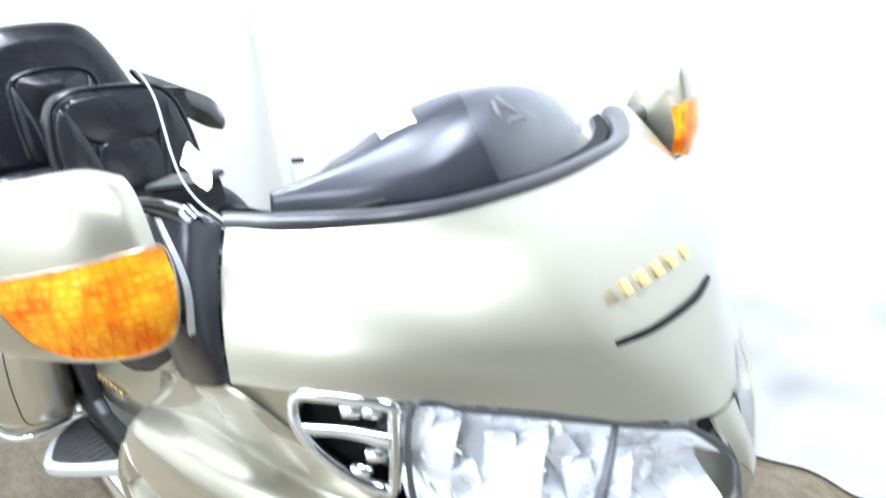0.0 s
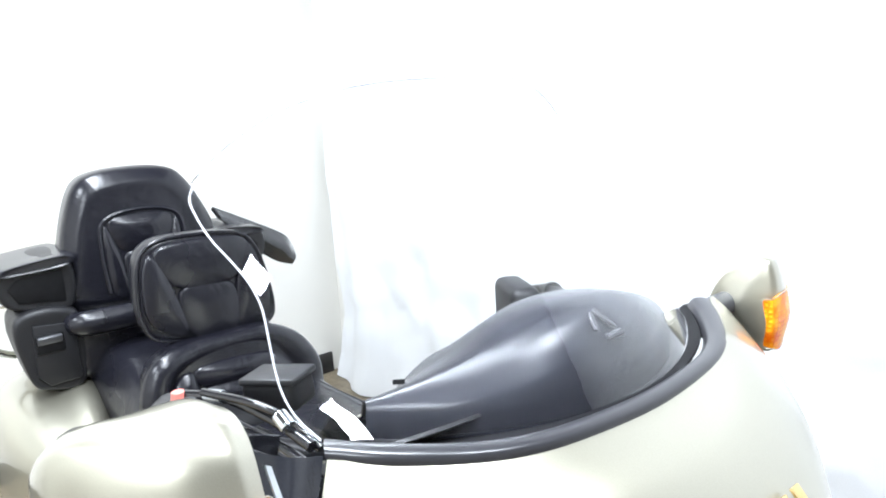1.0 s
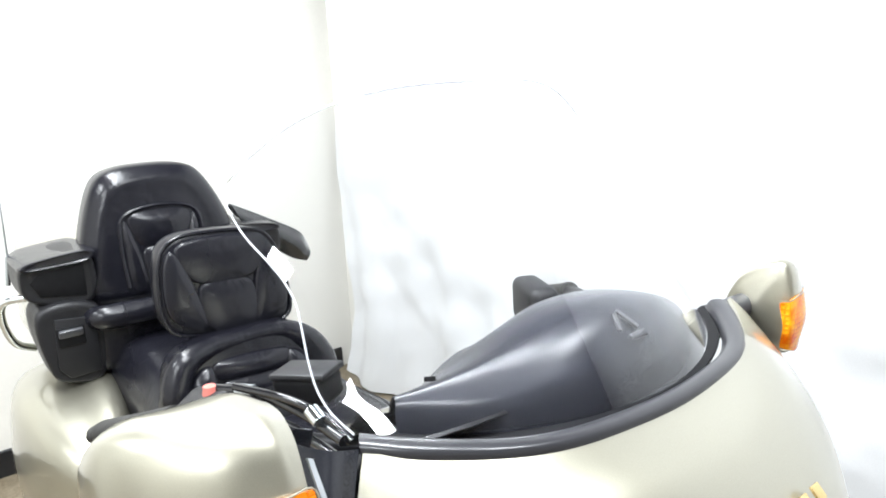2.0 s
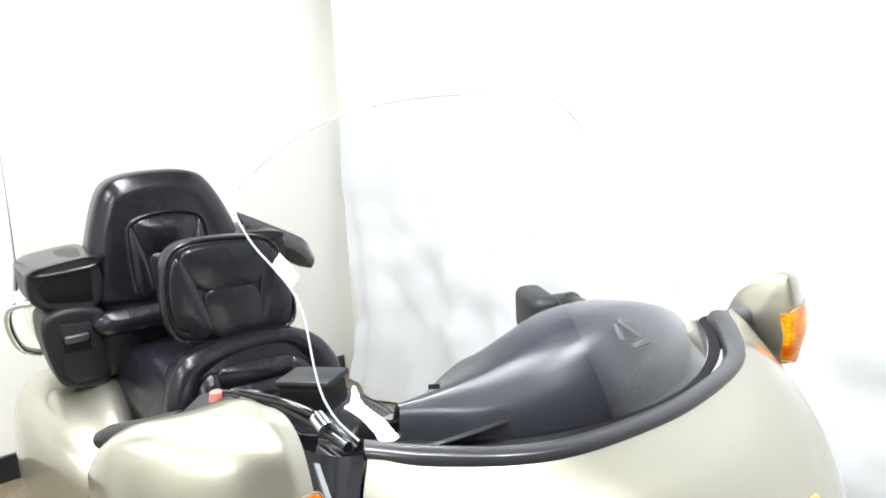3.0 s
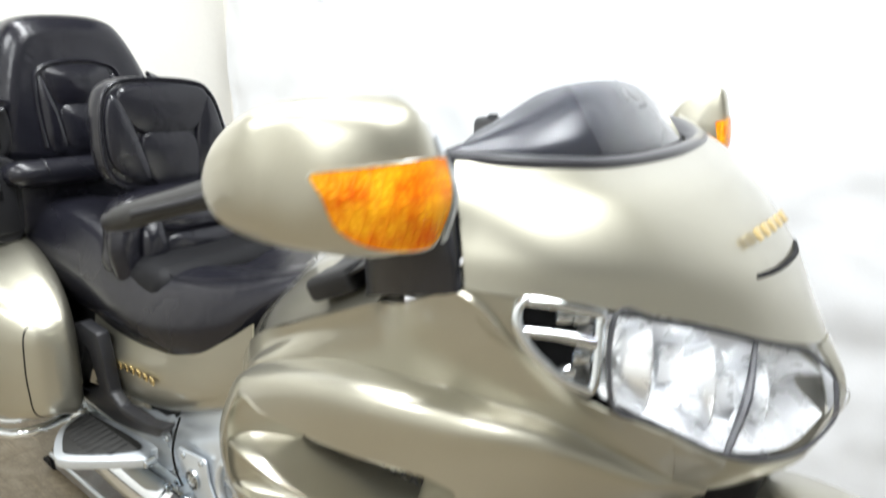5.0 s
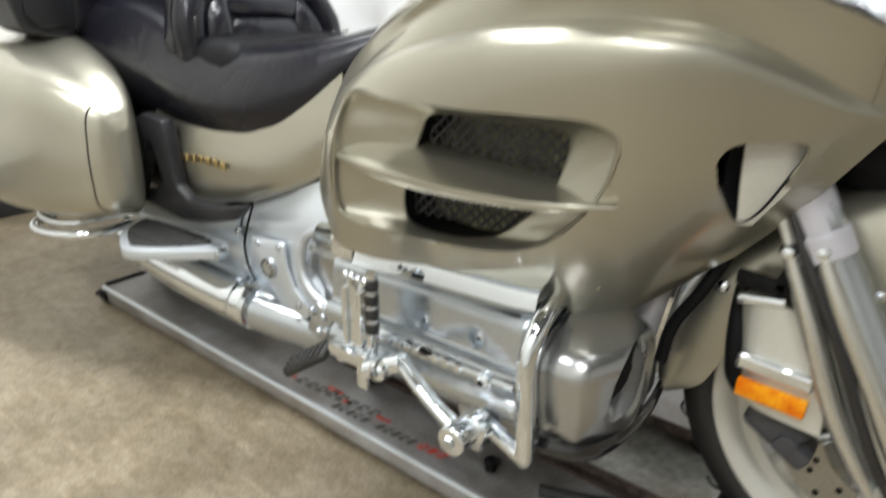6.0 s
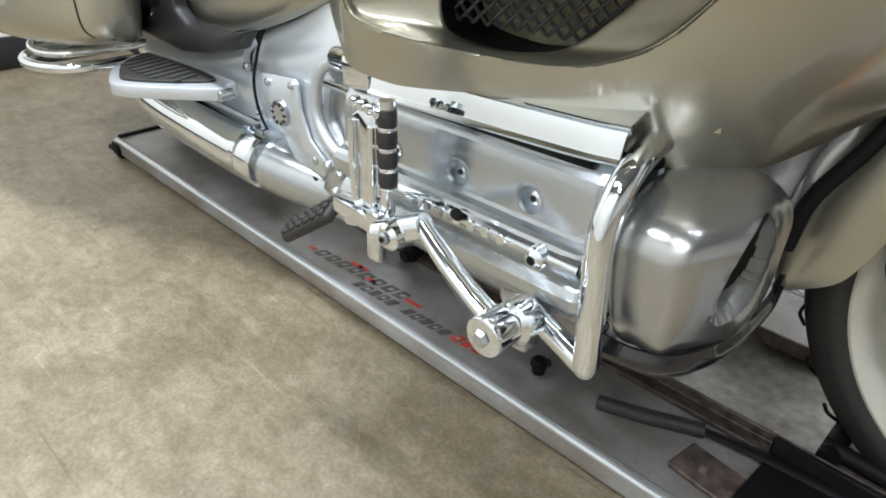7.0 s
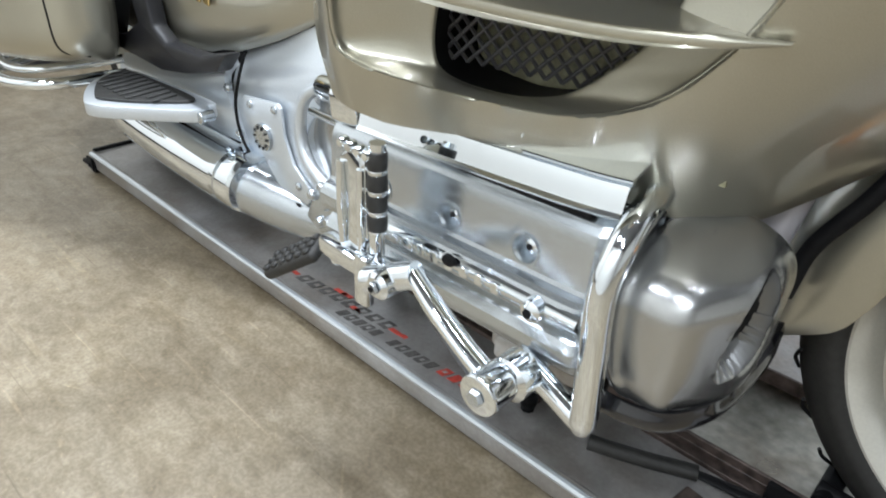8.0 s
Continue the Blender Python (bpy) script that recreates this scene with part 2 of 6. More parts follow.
def spline(pts, n, closed=False):
    """n points along a Catmull-Rom curve through pts."""
    p = [Vector(q) for q in pts]
    k = len(p)
    out = []
    span = k if closed else k - 1
    for i in range(n):
        u = i / n * span if closed else i / (n - 1) * span
        j = min(int(u), span - 1)
        f = u - j
        if closed:
            a, b, c, d = p[(j - 1) % k], p[j % k], p[(j + 1) % k], p[(j + 2) % k]
        else:
            b, c = p[j], p[j + 1]
            a = p[j - 1] if j else 2 * b - c
            d = p[j + 2] if j + 2 < k else 2 * c - b
        out.append(0.5 * (2 * b + (c - a) * f + (2 * a - 5 * b + 4 * c - d) * f * f + (3 * b - a - 3 * c + d) * f ** 3))
    return out


def loft(rows, nu=48, nv=24, thick=0.0, close_u=False, cap=False):
    """A smooth skin over rows of control points; thick gives it a body."""
    fine = [spline(r, nu, close_u) for r in rows]
    cols = [spline([r[i] for r in fine], nv) for i in range(nu)]
    verts = [cols[i][j] for j in range(nv) for i in range(nu)]
    m = nu if close_u else nu - 1
    faces = [(j * nu + i, j * nu + (i + 1) % nu, (j + 1) * nu + (i + 1) % nu, (j + 1) * nu + i) for j in range(nv - 1) for i in range(m)]
    if cap:
        faces += [tuple(range(nu)), tuple((nv - 1) * nu + i for i in range(nu))]
    bm = bm_from(verts, faces)
    if thick:
        bmesh.ops.solidify(bm, geom=bm.faces[:], thickness=thick)
    return bm


def mirror_rows(rows):
    """Rows from one side to the middle plane, carried on to the other side."""
    return [list(r) + [(x, -y, z) for x, y, z in reversed(r[:-1])] for r in rows]


def tube(pts, r, seg=14, n=40, closed=False, flat=1.0):
    """A round bar along a smooth line; r is a number or a list of radii along it."""
    line = spline(pts, n, closed)
    verts, faces = [], []
    up = Vector((0.13, 0.21, 0.97))
    for i, p in enumerate(line):
        a = line[(i - 1) % n] if closed or i else p
        b = line[(i + 1) % n] if closed or i < n - 1 else p
        d = (b - a).normalized()
        s = d.cross(up)
        if s.length < 1e-3:
            s = d.cross(Vector((1, 0, 0)))
        s.normalize()
        up = s.cross(d).normalized()
        if isinstance(r, (int, float)):
            rr = r
        else:
            u = i / (n - 1) * (len(r) - 1)
            j = min(int(u), len(r) - 2)
            rr = r[j] + (r[j + 1] - r[j]) * (u - j)
        for k in range(seg):
            w = 2 * math.pi * k / seg
            verts.append(p + s * (math.cos(w) * rr) + up * (math.sin(w) * rr * flat))
    for i in range(n if closed else n - 1):
        for k in range(seg):
            a, b = i * seg, ((i + 1) % n) * seg
            faces.append((a + k, a + (k + 1) % seg, b + (k + 1) % seg, b + k))
    if not closed:
        faces += [tuple(range(seg)), tuple((n - 1) * seg + k for k in range(seg))]
    return bm_from(verts, faces)


def bar(a, b, r, seg=16, r2=None):
    """A straight round bar with softened ends."""
    a, b = Vector(a), Vector(b)
    r2 = r if r2 is None else r2
    e = (b - a).normalized() * min(r, r2) * 0.18
    return tube([a, a + e * 0.3, a + e, a + (b - a) * 0.5, b - e, b - e * 0.3, b], [r * 0.82, r * 0.95, r, (r + r2) / 2, r2, r2 * 0.95, r2 * 0.82], seg, 25)


def rbox(sx, sy, sz, m=None, bevel=0.01, seg=3, taper=(1, 1)):
    """A box with rounded edges at the pose m; taper narrows its top in x and y."""
    bm = bmesh.new()
    bmesh.ops.create_cube(bm, size=1)
    for v in bm.verts:
        top = v.co.z > 0
        v.co = Vector((v.co.x * sx * (taper[0] if top else 1), v.co.y * sy * (taper[1] if top else 1), v.co.z * sz))
    bmesh.ops.bevel(bm, geom=bm.edges[:], offset=bevel, segments=seg, profile=0.5, affect="EDGES", clamp_overlap=True)
    if m is not None:
        bmesh.ops.transform(bm, matrix=m, verts=bm.verts)
    return bm


def prism(outline, depth, axis="y", at=0.0, bevel=0.0, seg=2):
    """A plate: an outline in the plane across axis, from at to at + depth."""
    def put(p, w):
        return {"x": (w, p[0], p[1]), "y": (p[0], w, p[1]), "z": (p[0], p[1], w)}[axis]
    n = len(outline)
    verts = [put(p, at) for p in outline] + [put(p, at + depth) for p in outline]
    faces = [tuple(range(n)), tuple(range(2 * n - 1, n - 1, -1))] + [(i, (i + 1) % n, n + (i + 1) % n, n + i) for i in range(n)]
    bm = bm_from(verts, faces)
    if bevel:
        bmesh.ops.bevel(bm, geom=bm.edges[:], offset=bevel, segments=seg, profile=0.5, affect="EDGES", clamp_overlap=True)
    return bm


def lathe(profile, centre, axis="y", seg=64, arc=(0, 360)):
    """A body turned round axis through centre; profile holds (radius, offset along the axis)."""
    c = Vector(centre)
    full = abs(arc[1] - arc[0]) >= 360
    n = seg if full else seg + 1
    verts, faces = [], []
    for i in range(n):
        w = radians(arc[0] + (arc[1] - arc[0]) * i / seg)
        for r, o in profile:
            if axis == "y":
                v = (math.cos(w) * r, o, math.sin(w) * r)
            elif axis == "x":
                v = (o, math.cos(w) * r, math.sin(w) * r)
            else:
                v = (math.cos(w) * r, math.sin(w) * r, o)
            verts.append(c + Vector(v))
    k = len(profile)
    for i in range(seg):
        a, b = i * k, ((i + 1) % n) * k
        for j in range(k - 1):
            faces.append((a + j, a + j + 1, b + j + 1, b + j))
    return bm_from(verts, faces)


def joined(*bms):
    """Several pieces of one part in one mesh."""
    out = bmesh.new()
    for b in bms:
        me = bpy.data.meshes.new("piece")
        b.to_mesh(me)
        b.free()
        out.from_mesh(me)
        bpy.data.meshes.remove(me)
    return out


def moved(bm, m):
    bmesh.ops.transform(bm, matrix=m, verts=bm.verts)
    return bm


def cut(bm, *cutters):
    """bm with the cutters taken out of it."""
    def holder(b):
        me = bpy.data.meshes.new("piece")
        bmesh.ops.recalc_face_normals(b, faces=b.faces)
        b.to_mesh(me)
        b.free()
        return new("piece", me)
    body = holder(bm)
    tools = [holder(c) for c in cutters]
    for t in tools:
        mod = body.modifiers.new("cut", "BOOLEAN")
        mod.object, mod.operation, mod.solver = t, "DIFFERENCE", "EXACT"
    deps = bpy.context.evaluated_depsgraph_get()
    deps.update()
    me = bpy.data.meshes.new_from_object(body.evaluated_get(deps))
    out = bmesh.new()
    out.from_mesh(me)
    for ob in (body, *tools):
        data = ob.data
        bpy.data.objects.remove(ob)
        bpy.data.meshes.remove(data)
    bpy.data.meshes.remove(me)
    return out


def thicken(bm, d):
    """Gives an open skin a body: a second skin set off along the normals, joined round the rims."""
    bm.normal_update()
    bm.verts.index_update()
    old = list(bm.verts)
    twin = [bm.verts.new(v.co - v.normal * d) for v in old]
    rims = [(e.verts[0].index, e.verts[1].index) for e in bm.edges if e.is_boundary]
    faces = [[v.index for v in f.verts] for f in bm.faces]
    for f in faces:
        bm.faces.new([twin[i] for i in reversed(f)])
    for a, b in rims:
        bm.faces.new([old[a], old[b], twin[b], twin[a]])
    loose = [v for v in bm.verts if not v.link_faces]
    bmesh.ops.delete(bm, geom=loose, context="VERTS")
    return bm


def pierced(bm, *outlines, ax=0, front=-9.0):
    """A skin with openings: faces inside each outline (in x or y, and z) go, and the rim settles on the outline."""
    def inside(x, z, ol):
        hit, j = False, len(ol) - 1
        for i in range(len(ol)):
            (x0, z0), (x1, z1) = ol[i], ol[j]
            if (z0 > z) != (z1 > z) and x < (x1 - x0) * (z - z0) / (z1 - z0) + x0:
                hit = not hit
            j = i
        return hit
    for ol in outlines:
        out = [f for f in bm.faces if f.calc_center_median().x > front and inside(f.calc_center_median()[ax], f.calc_center_median().z, ol)]
        rim = {v for f in out for v in f.verts}
        bmesh.ops.delete(bm, geom=out, context="FACES")
        for v in [v for v in rim if v.is_valid]:
            best = None
            for i in range(len(ol)):
                a, b = Vector(ol[i - 1]), Vector(ol[i])
                p = Vector((v.co[ax], v.co.z))
                u = max(0.0, min(1.0, (p - a).dot(b - a) / max((b - a).length_squared, 1e-12)))
                q = a + (b - a) * u
                if best is None or (q - p).length < best[0]:
                    best = ((q - p).length, q)
            if best[0] < 0.012:
                v.co[ax], v.co.z = best[1].x, best[1].y
    return bm


def smooth_outline(pts, n=40):
    return [(p.x, p.y) for p in spline([(a, b, 0) for a, b in pts], n, True)]

# ---- the room ----
XB, YL, XF, YR, H = -1.92, 1.12, 5.0, -2.9, 2.8


def slab(name, x0, x1, y0, y1, z0, z1, mat, label, category):
    bm = rbox(x1 - x0, y1 - y0, z1 - z0, pose((x0 + x1) / 2, (y0 + y1) / 2, (z0 + z1) / 2), 0.002, 1)
    return tagged(mesh_ob(name, bm, mat, smooth=False), label, category, kind="structure")


slab("floor", XB - 0.1, XF + 0.1, YR - 0.1, YL + 0.1, -0.1, 0.0, FLOOR, "tan stained polished concrete floor with scuffs", "floor")
slab("wall_rear", XB - 0.1, XB, YR - 0.1, YL + 0.1, 0.0, H, WALL, "plain cream painted wall above a black baseboard", "wall")
slab("wall_left", XB, XF, YL, YL + 0.1, 0.0, H, WALL, "plain white painted wall behind the cloth backdrop", "wall")
slab("wall_front", XF, XF + 0.1, YR - 0.1, YL + 0.1, 0.0, H, DULL, "plain grey-beige painted wall", "wall")
slab("wall_right", XB, XF, YR - 0.1, YR, 0.0, H, DULL, "plain grey-beige painted wall", "wall")
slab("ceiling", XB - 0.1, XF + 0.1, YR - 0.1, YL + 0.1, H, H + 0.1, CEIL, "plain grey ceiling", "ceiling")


def baseboard(name, outline, a, b, axis):
    bm = prism(outline, b - a, axis, a, 0.002, 1)
    return tagged(mesh_ob(name, bm, BASE), "black vinyl baseboard along the foot of the wall", "baseboard", kind="structure")


baseboard("baseboard", [(XB, 0.0), (XB + 0.016, 0.0), (XB + 0.012, 0.10), (XB + 0.008, 0.106), (XB, 0.106)], YR, YL - 0.07, "y")


def backdrop_cloth():
    """A white cloth hung in uneven folds along the left wall down to the floor, its foot spread a little."""
    nx, nz = 320, 110
    x0, x1 = XB + 0.09, XF - 0.3
    verts, faces = [], []
    for j in range(nz):
        v = j / (nz - 1)
        z = 2.72 * (1 - v) + 0.012 * v
        for i in range(nx):
            u = i / (nx - 1)
            x = x0 + (x1 - x0) * u
            drop = 0.3 + 0.7 * v
            fold = 0.018 * math.sin(x * 9.2 + 0.8 * math.sin(x * 3.1)) + 0.012 * math.sin(x * 21 + z * 1.6)
            crumple = 0.036 * noise.noise((x * 3.5, z * 3.0, 2.0)) + 0.014 * noise.noise((x * 9, z * 8, 5.0)) + 0.004 * noise.noise((x * 22, z * 17, 9.0))
            foot = 0.05 * max(0, v - 0.86) / 0.14 * (1 + 0.6 * noise.noise((x * 2.2, 0, 0)))
            y = YL - 0.05 + (fold + crumple) * drop - foot
            edge = 0.07 * noise.noise((z * 1.4, 7, 1)) * (1 - u) ** 12
            verts.append((x + edge + 0.012 * v * math.sin(z * 3), min(y, YL - 0.012), z))
    faces = [(j * nx + i, j * nx + i + 1, (j + 1) * nx + i + 1, (j + 1) * nx + i) for j in range(nz - 1) for i in range(nx - 1)]
    bm = bm_from(verts, faces)
    bmesh.ops.solidify(bm, geom=bm.faces[:], thickness=0.002)
    ob = mesh_ob("backdrop_cloth", bm, SHEET, angle=80)
    return tagged(ob, "creased white cloth backdrop hung along the wall to the floor", "backdrop cloth")


backdrop_cloth()

# ---- the motorcycle: bodywork ----
bike = thing("motorcycle", "champagne beige touring motorcycle with black seats standing on a low dolly", "motorcycle", at=(0, 0, 0.05))
bike.matrix_world = Matrix()


def upper_fairing():
    """The nose shell between the windshield trim and the headlights."""
    rows = mirror_rows([
        [(0.571, -0.317, 1.083), (0.603, -0.277, 1.078), (0.648, -0.213, 1.072), (0.672, -0.155, 1.068), (0.685, -0.085, 1.066), (0.691, 0.0, 1.065)],
        [(0.594, -0.340, 1.050), (0.642, -0.294, 1.042), (0.698, -0.222, 1.037), (0.728, -0.160, 1.034), (0.748, -0.085, 1.032), (0.756, 0.0, 1.032)],
        [(0.614, -0.357, 1.005), (0.682, -0.303, 0.995), (0.745, -0.230, 0.982), (0.787, -0.163, 0.970), (0.823, -0.085, 0.957), (0.833, 0.0, 0.953)],
        [(0.624, -0.364, 0.968), (0.700, -0.302, 0.954), (0.757, -0.236, 0.938), (0.808, -0.168, 0.916), (0.858, -0.090, 0.886), (0.890, 0.0, 0.868)],
    ])
    shell = part("upper_fairing", loft(rows, 90, 36, 0.006), PAINT, bike, "champagne pearl nose fairing")
    # vent slit under the badge
    slit = tube([(0.823, -0.088, 0.953), (0.835, -0.045, 0.954), (0.838, 0.0, 0.955), (0.835, 0.045, 0.955), (0.823, 0.088, 0.955)], 0.0034, 10, 30)
    part("vent_slit", slit, BLACK, shell, "narrow black air slit")
    for k in range(5):
        y = -0.054 + 0.027 * k
        x = 0.808 - 0.35 * y * y
        w = 0.020 if k != 1 else 0.022
        m = pose(x + 0.0045, y, 0.994, 0, 0, 0) @ pose(0, 0, 0, 0, -42, 0)
        part("badge_block", rbox(0.003, w * 0.76, 0.016, m, 0.0008, 2), GOLD, shell, "plain gold badge block", angle=30)
    return shell


upper_fairing()


def nose_lower():
    """The painted chin under both headlights."""
    rows = mirror_rows([
        [(0.800, -0.246, 0.820), (0.835, -0.205, 0.790), (0.868, -0.150, 0.762), (0.893, -0.090, 0.750), (0.905, -0.045, 0.746), (0.908, 0.0, 0.745)],
        [(0.805, -0.230, 0.785), (0.835, -0.190, 0.760), (0.862, -0.140, 0.738), (0.882, -0.085, 0.727), (0.892, -0.045, 0.722), (0.895, 0.0, 0.720)],
        [(0.795, -0.205, 0.735), (0.815, -0.170, 0.716), (0.833, -0.125, 0.702), (0.848, -0.080, 0.694), (0.855, -0.040, 0.690), (0.858, 0.0, 0.688)],
        [(0.760, -0.190, 0.715), (0.775, -0.155, 0.700), (0.790, -0.115, 0.690), (0.800, -0.075, 0.684), (0.805, -0.040, 0.681), (0.808, 0.0, 0.680)],
    ])
    part("chin_fairing", loft(rows, 70, 20, 0.005), PAINT, bike)
    # strip between the lamps
    mid = loft([[(0.890, -0.022, 0.868), (0.893, 0.0, 0.869), (0.890, 0.022, 0.868)], [(0.915, -0.016, 0.825), (0.919, 0, 0.826), (0.915, 0.016, 0.825)],
                [(0.918, -0.016, 0.785), (0.922, 0, 0.785), (0.918, 0.016, 0.785)], [(0.905, -0.03, 0.745), (0.909, 0, 0.744), (0.905, 0.03, 0.745)]], 12, 16, 0.006)
    part("nose_strip", mid, PAINT, bike)


nose_lower()
part("nose_underside", loft(mirror_rows([[(0.800, -0.205, 0.737), (0.836, -0.125, 0.704), (0.860, -0.04, 0.692), (0.862, 0, 0.690)], [(0.72, -0.20, 0.712), (0.74, -0.12, 0.690), (0.75, -0.04, 0.680), (0.75, 0, 0.678)], [(0.62, -0.20, 0.72), (0.62, -0.12, 0.71), (0.62, -0.04, 0.70), (0.62, 0, 0.70)]]), 30, 12, 0.004), BLACK, bike, "black underside of the nose")

TOP = [(0.663, -0.330, 0.957), (0.700, -0.303, 0.950), (0.757, -0.237, 0.934), (0.808, -0.169, 0.912), (0.858, -0.092, 0.882), (0.889, -0.030, 0.858)]
LOW = [(0.668, -0.325, 0.915), (0.705, -0.309, 0.872), (0.765, -0.268, 0.843), (0.818, -0.222, 0.806), (0.860, -0.163, 0.766), (0.905, -0.050, 0.750)]


def headlight(side):
    """A long clear lens over chrome bowls, with two chrome-rimmed air slots at its outer end."""
    def s(p):
        return (p[0], p[1] * side, p[2])
    lamp = part("headlight", loft([[s((x - 0.075, y * 0.94, z - 0.004)) for x, y, z in TOP], [s((x - 0.10, y * 0.92, z * 0.5 + 0.43)) for x, y, z in LOW],
                                   [s((x - 0.075, y * 0.94, z + 0.004)) for x, y, z in LOW]], 40, 12, 0.003), REFLECTOR, bike, "headlight with clear lens and chrome bowls")
    # lens, from the slots to the nose
    def along(row, u):
        k = u * (len(row) - 1)
        i = min(int(k), len(row) - 2)
        return Vector(row[i]).lerp(Vector(row[i + 1]), k - i)
    top = [s(along(TOP, u)) for u in (0.33, 0.44, 0.56, 0.70, 0.84, 0.95)] + [s((0.908, -0.017, 0.832))]
    low = [s(along(LOW, u)) for u in (0.35, 0.46, 0.58, 0.72, 0.86, 0.97)] + [s((0.917, -0.020, 0.776))]
    mid = [(Vector(a) + Vector(b)) / 2 + (Vector((0.016, 0.010, 0.004)) if side > 0 else Vector((-0.004, -0.004, 0))) for a, b in zip(top, low)]
    lens = part("lens", loft([top, mid, low], 40, 16, 0.0025), LENS, lamp, "clear domed headlight lens")
    lens.visible_shadow = False
    # rim
    rim_pts = top + [s((0.915, -0.016, 0.805))] + list(reversed(low))
    if side > 0:
        part("lens_gasket", tube(rim_pts, 0.0030, 8, 80, True), DARK_TRIM, lamp, "thin dark gasket")
    if side < 0:
        return
    # chrome bowls, each with a bulb cap
    for u, r in ((0.48, 0.044), (0.67, 0.045), (0.86, 0.032)):
        c = (along(TOP, u) + along(LOW, u)) / 2
        c = Vector(s(c)) - Vector((0.034, 0, 0))
        face = Vector((0.86, 0.48 * side, 0)).normalized()
        bowl = lathe([(0.006, -0.030), (r * 0.45, -0.026), (r * 0.8, -0.012), (r, 0.010), (r * 1.08, 0.012)], (0, 0, 0), "z", 28)
        bowl = moved(bowl, Matrix.Translation(c) @ face.to_track_quat("Z", "Y").to_matrix().to_4x4())
        bmesh.ops.solidify(bowl, geom=bowl.faces[:], thickness=0.002)
        part("reflector_bowl", bowl, REFLECTOR, lamp, "chrome reflector bowl")
        cap = moved(lathe([(0.0, 0.012), (0.008, 0.010), (0.011, 0.002), (0.010, -0.02)], (0, 0, 0), "z", 18), Matrix.Translation(c) @ face.to_track_quat("Z", "Y").to_matrix().to_4x4())
        part("bulb_cap", cap, ALLOY, lamp)
    back = loft([[Vector(p) - Vector((0.012, 0, 0.004)) for p in top], [Vector(p) - Vector((0.062, 0, 0)) for p in mid], [Vector(p) - Vector((0.012, 0, -0.004)) for p in low]], 40, 14, 0.0015)
    part("reflector_shell", back, REFLECTOR, lamp, "bright aluminised reflector")
    # dividers inside the lamp
    for u in (0.765,):
        a, b = Vector(s(along(TOP, u))), Vector(s(along(LOW, u)))
        dv = tube([a - Vector((0.012, 0, 0.004)), (a + b) / 2 - Vector((0.006, 0, 0)), b - Vector((0.012, 0, -0.004))], [0.003, 0.006, 0.004], 8, 14)
        part("lamp_divider", dv, DARK_TRIM, lamp)
    # faceted steps behind the lens
    for k in range(9):
        u = 0.38 + 0.064 * k
        a, b = Vector(s(along(TOP, u))), Vector(s(along(LOW, u)))
        c = a.lerp(b, 0.3 + 0.4 * ((k * 7) % 5) / 4) - Vector((0.030, 0, 0))
        m = Matrix.Translation(c) @ pose(0, 0, 0, 20 * ((k * 3) % 4) - 30, 15 * ((k * 5) % 3) - 15, -35 * side + 18 * ((k * 2) % 3))
        part("reflector_facet", rbox(0.012, 0.030, 0.040, m, 0.004, 2), REFLECTOR, lamp)
    joint = loft([[s(p) for p in ((0.614, -0.362, 0.968), (0.640, -0.346, 0.962), (0.672, -0.322, 0.957))], [s(p) for p in ((0.626, -0.356, 0.945), (0.646, -0.342, 0.938), (0.664, -0.329, 0.930))], [s(p) for p in ((0.640, -0.345, 0.915), (0.655, -0.334, 0.905), (0.668, -0.324, 0.895))]], 14, 14, 0.003)
    part("fairing_joint", joint, PAINT, lamp, "champagne joint piece beside the air slots")
    # the outer end: chrome bezel with two black slots
    bez = [(0.665, -0.332, 0.944), (0.667, -0.328, 0.954), (0.676, -0.320, 0.956), (0.723, -0.276, 0.943), (0.727, -0.274, 0.928), (0.731, -0.285, 0.868), (0.722, -0.294, 0.866), (0.703, -0.311, 0.880), (0.680, -0.327, 0.907), (0.668, -0.333, 0.930)]
    part("chrome_bezel", tube([s(p) for p in bez], 0.0062, 10, 70, True), CHROME, lamp, "chrome bezel round the air slots")
    part("chrome_bar", tube([s(p) for p in ((0.671, -0.331, 0.926), (0.698, -0.304, 0.920), (0.726, -0.280, 0.911))], [0.0055, 0.006, 0.008], 10, 16), CHROME, lamp)
    back = loft([[s((x - 0.022, y + 0.006, z)) for x, y, z in ((0.668, -0.326, 0.952), (0.698, -0.300, 0.948), (0.724, -0.278, 0.940))],
                 [s((x - 0.022, y + 0.006, z)) for x, y, z in ((0.672, -0.326, 0.912), (0.700, -0.310, 0.886), (0.728, -0.288, 0.872))]], 10, 8, 0.002)
    part("slot_back", back, BLACK, lamp, "black air slot")
    for x, y, z in ((0.704, -0.294, 0.937), (0.716, -0.281, 0.935), (0.722, -0.287, 0.896), (0.714, -0.299, 0.882)):
        knob = moved(lathe([(0.0, 0.008), (0.005, 0.006), (0.0075, 0.0), (0.0075, -0.01)], (0, 0, 0), "x", 14), pose(*s((x - 0.004, y, z)), 0, 0, 35 * side))
        part("chrome_stud", knob, CHROME, lamp)


headlight(1)
headlight(-1)


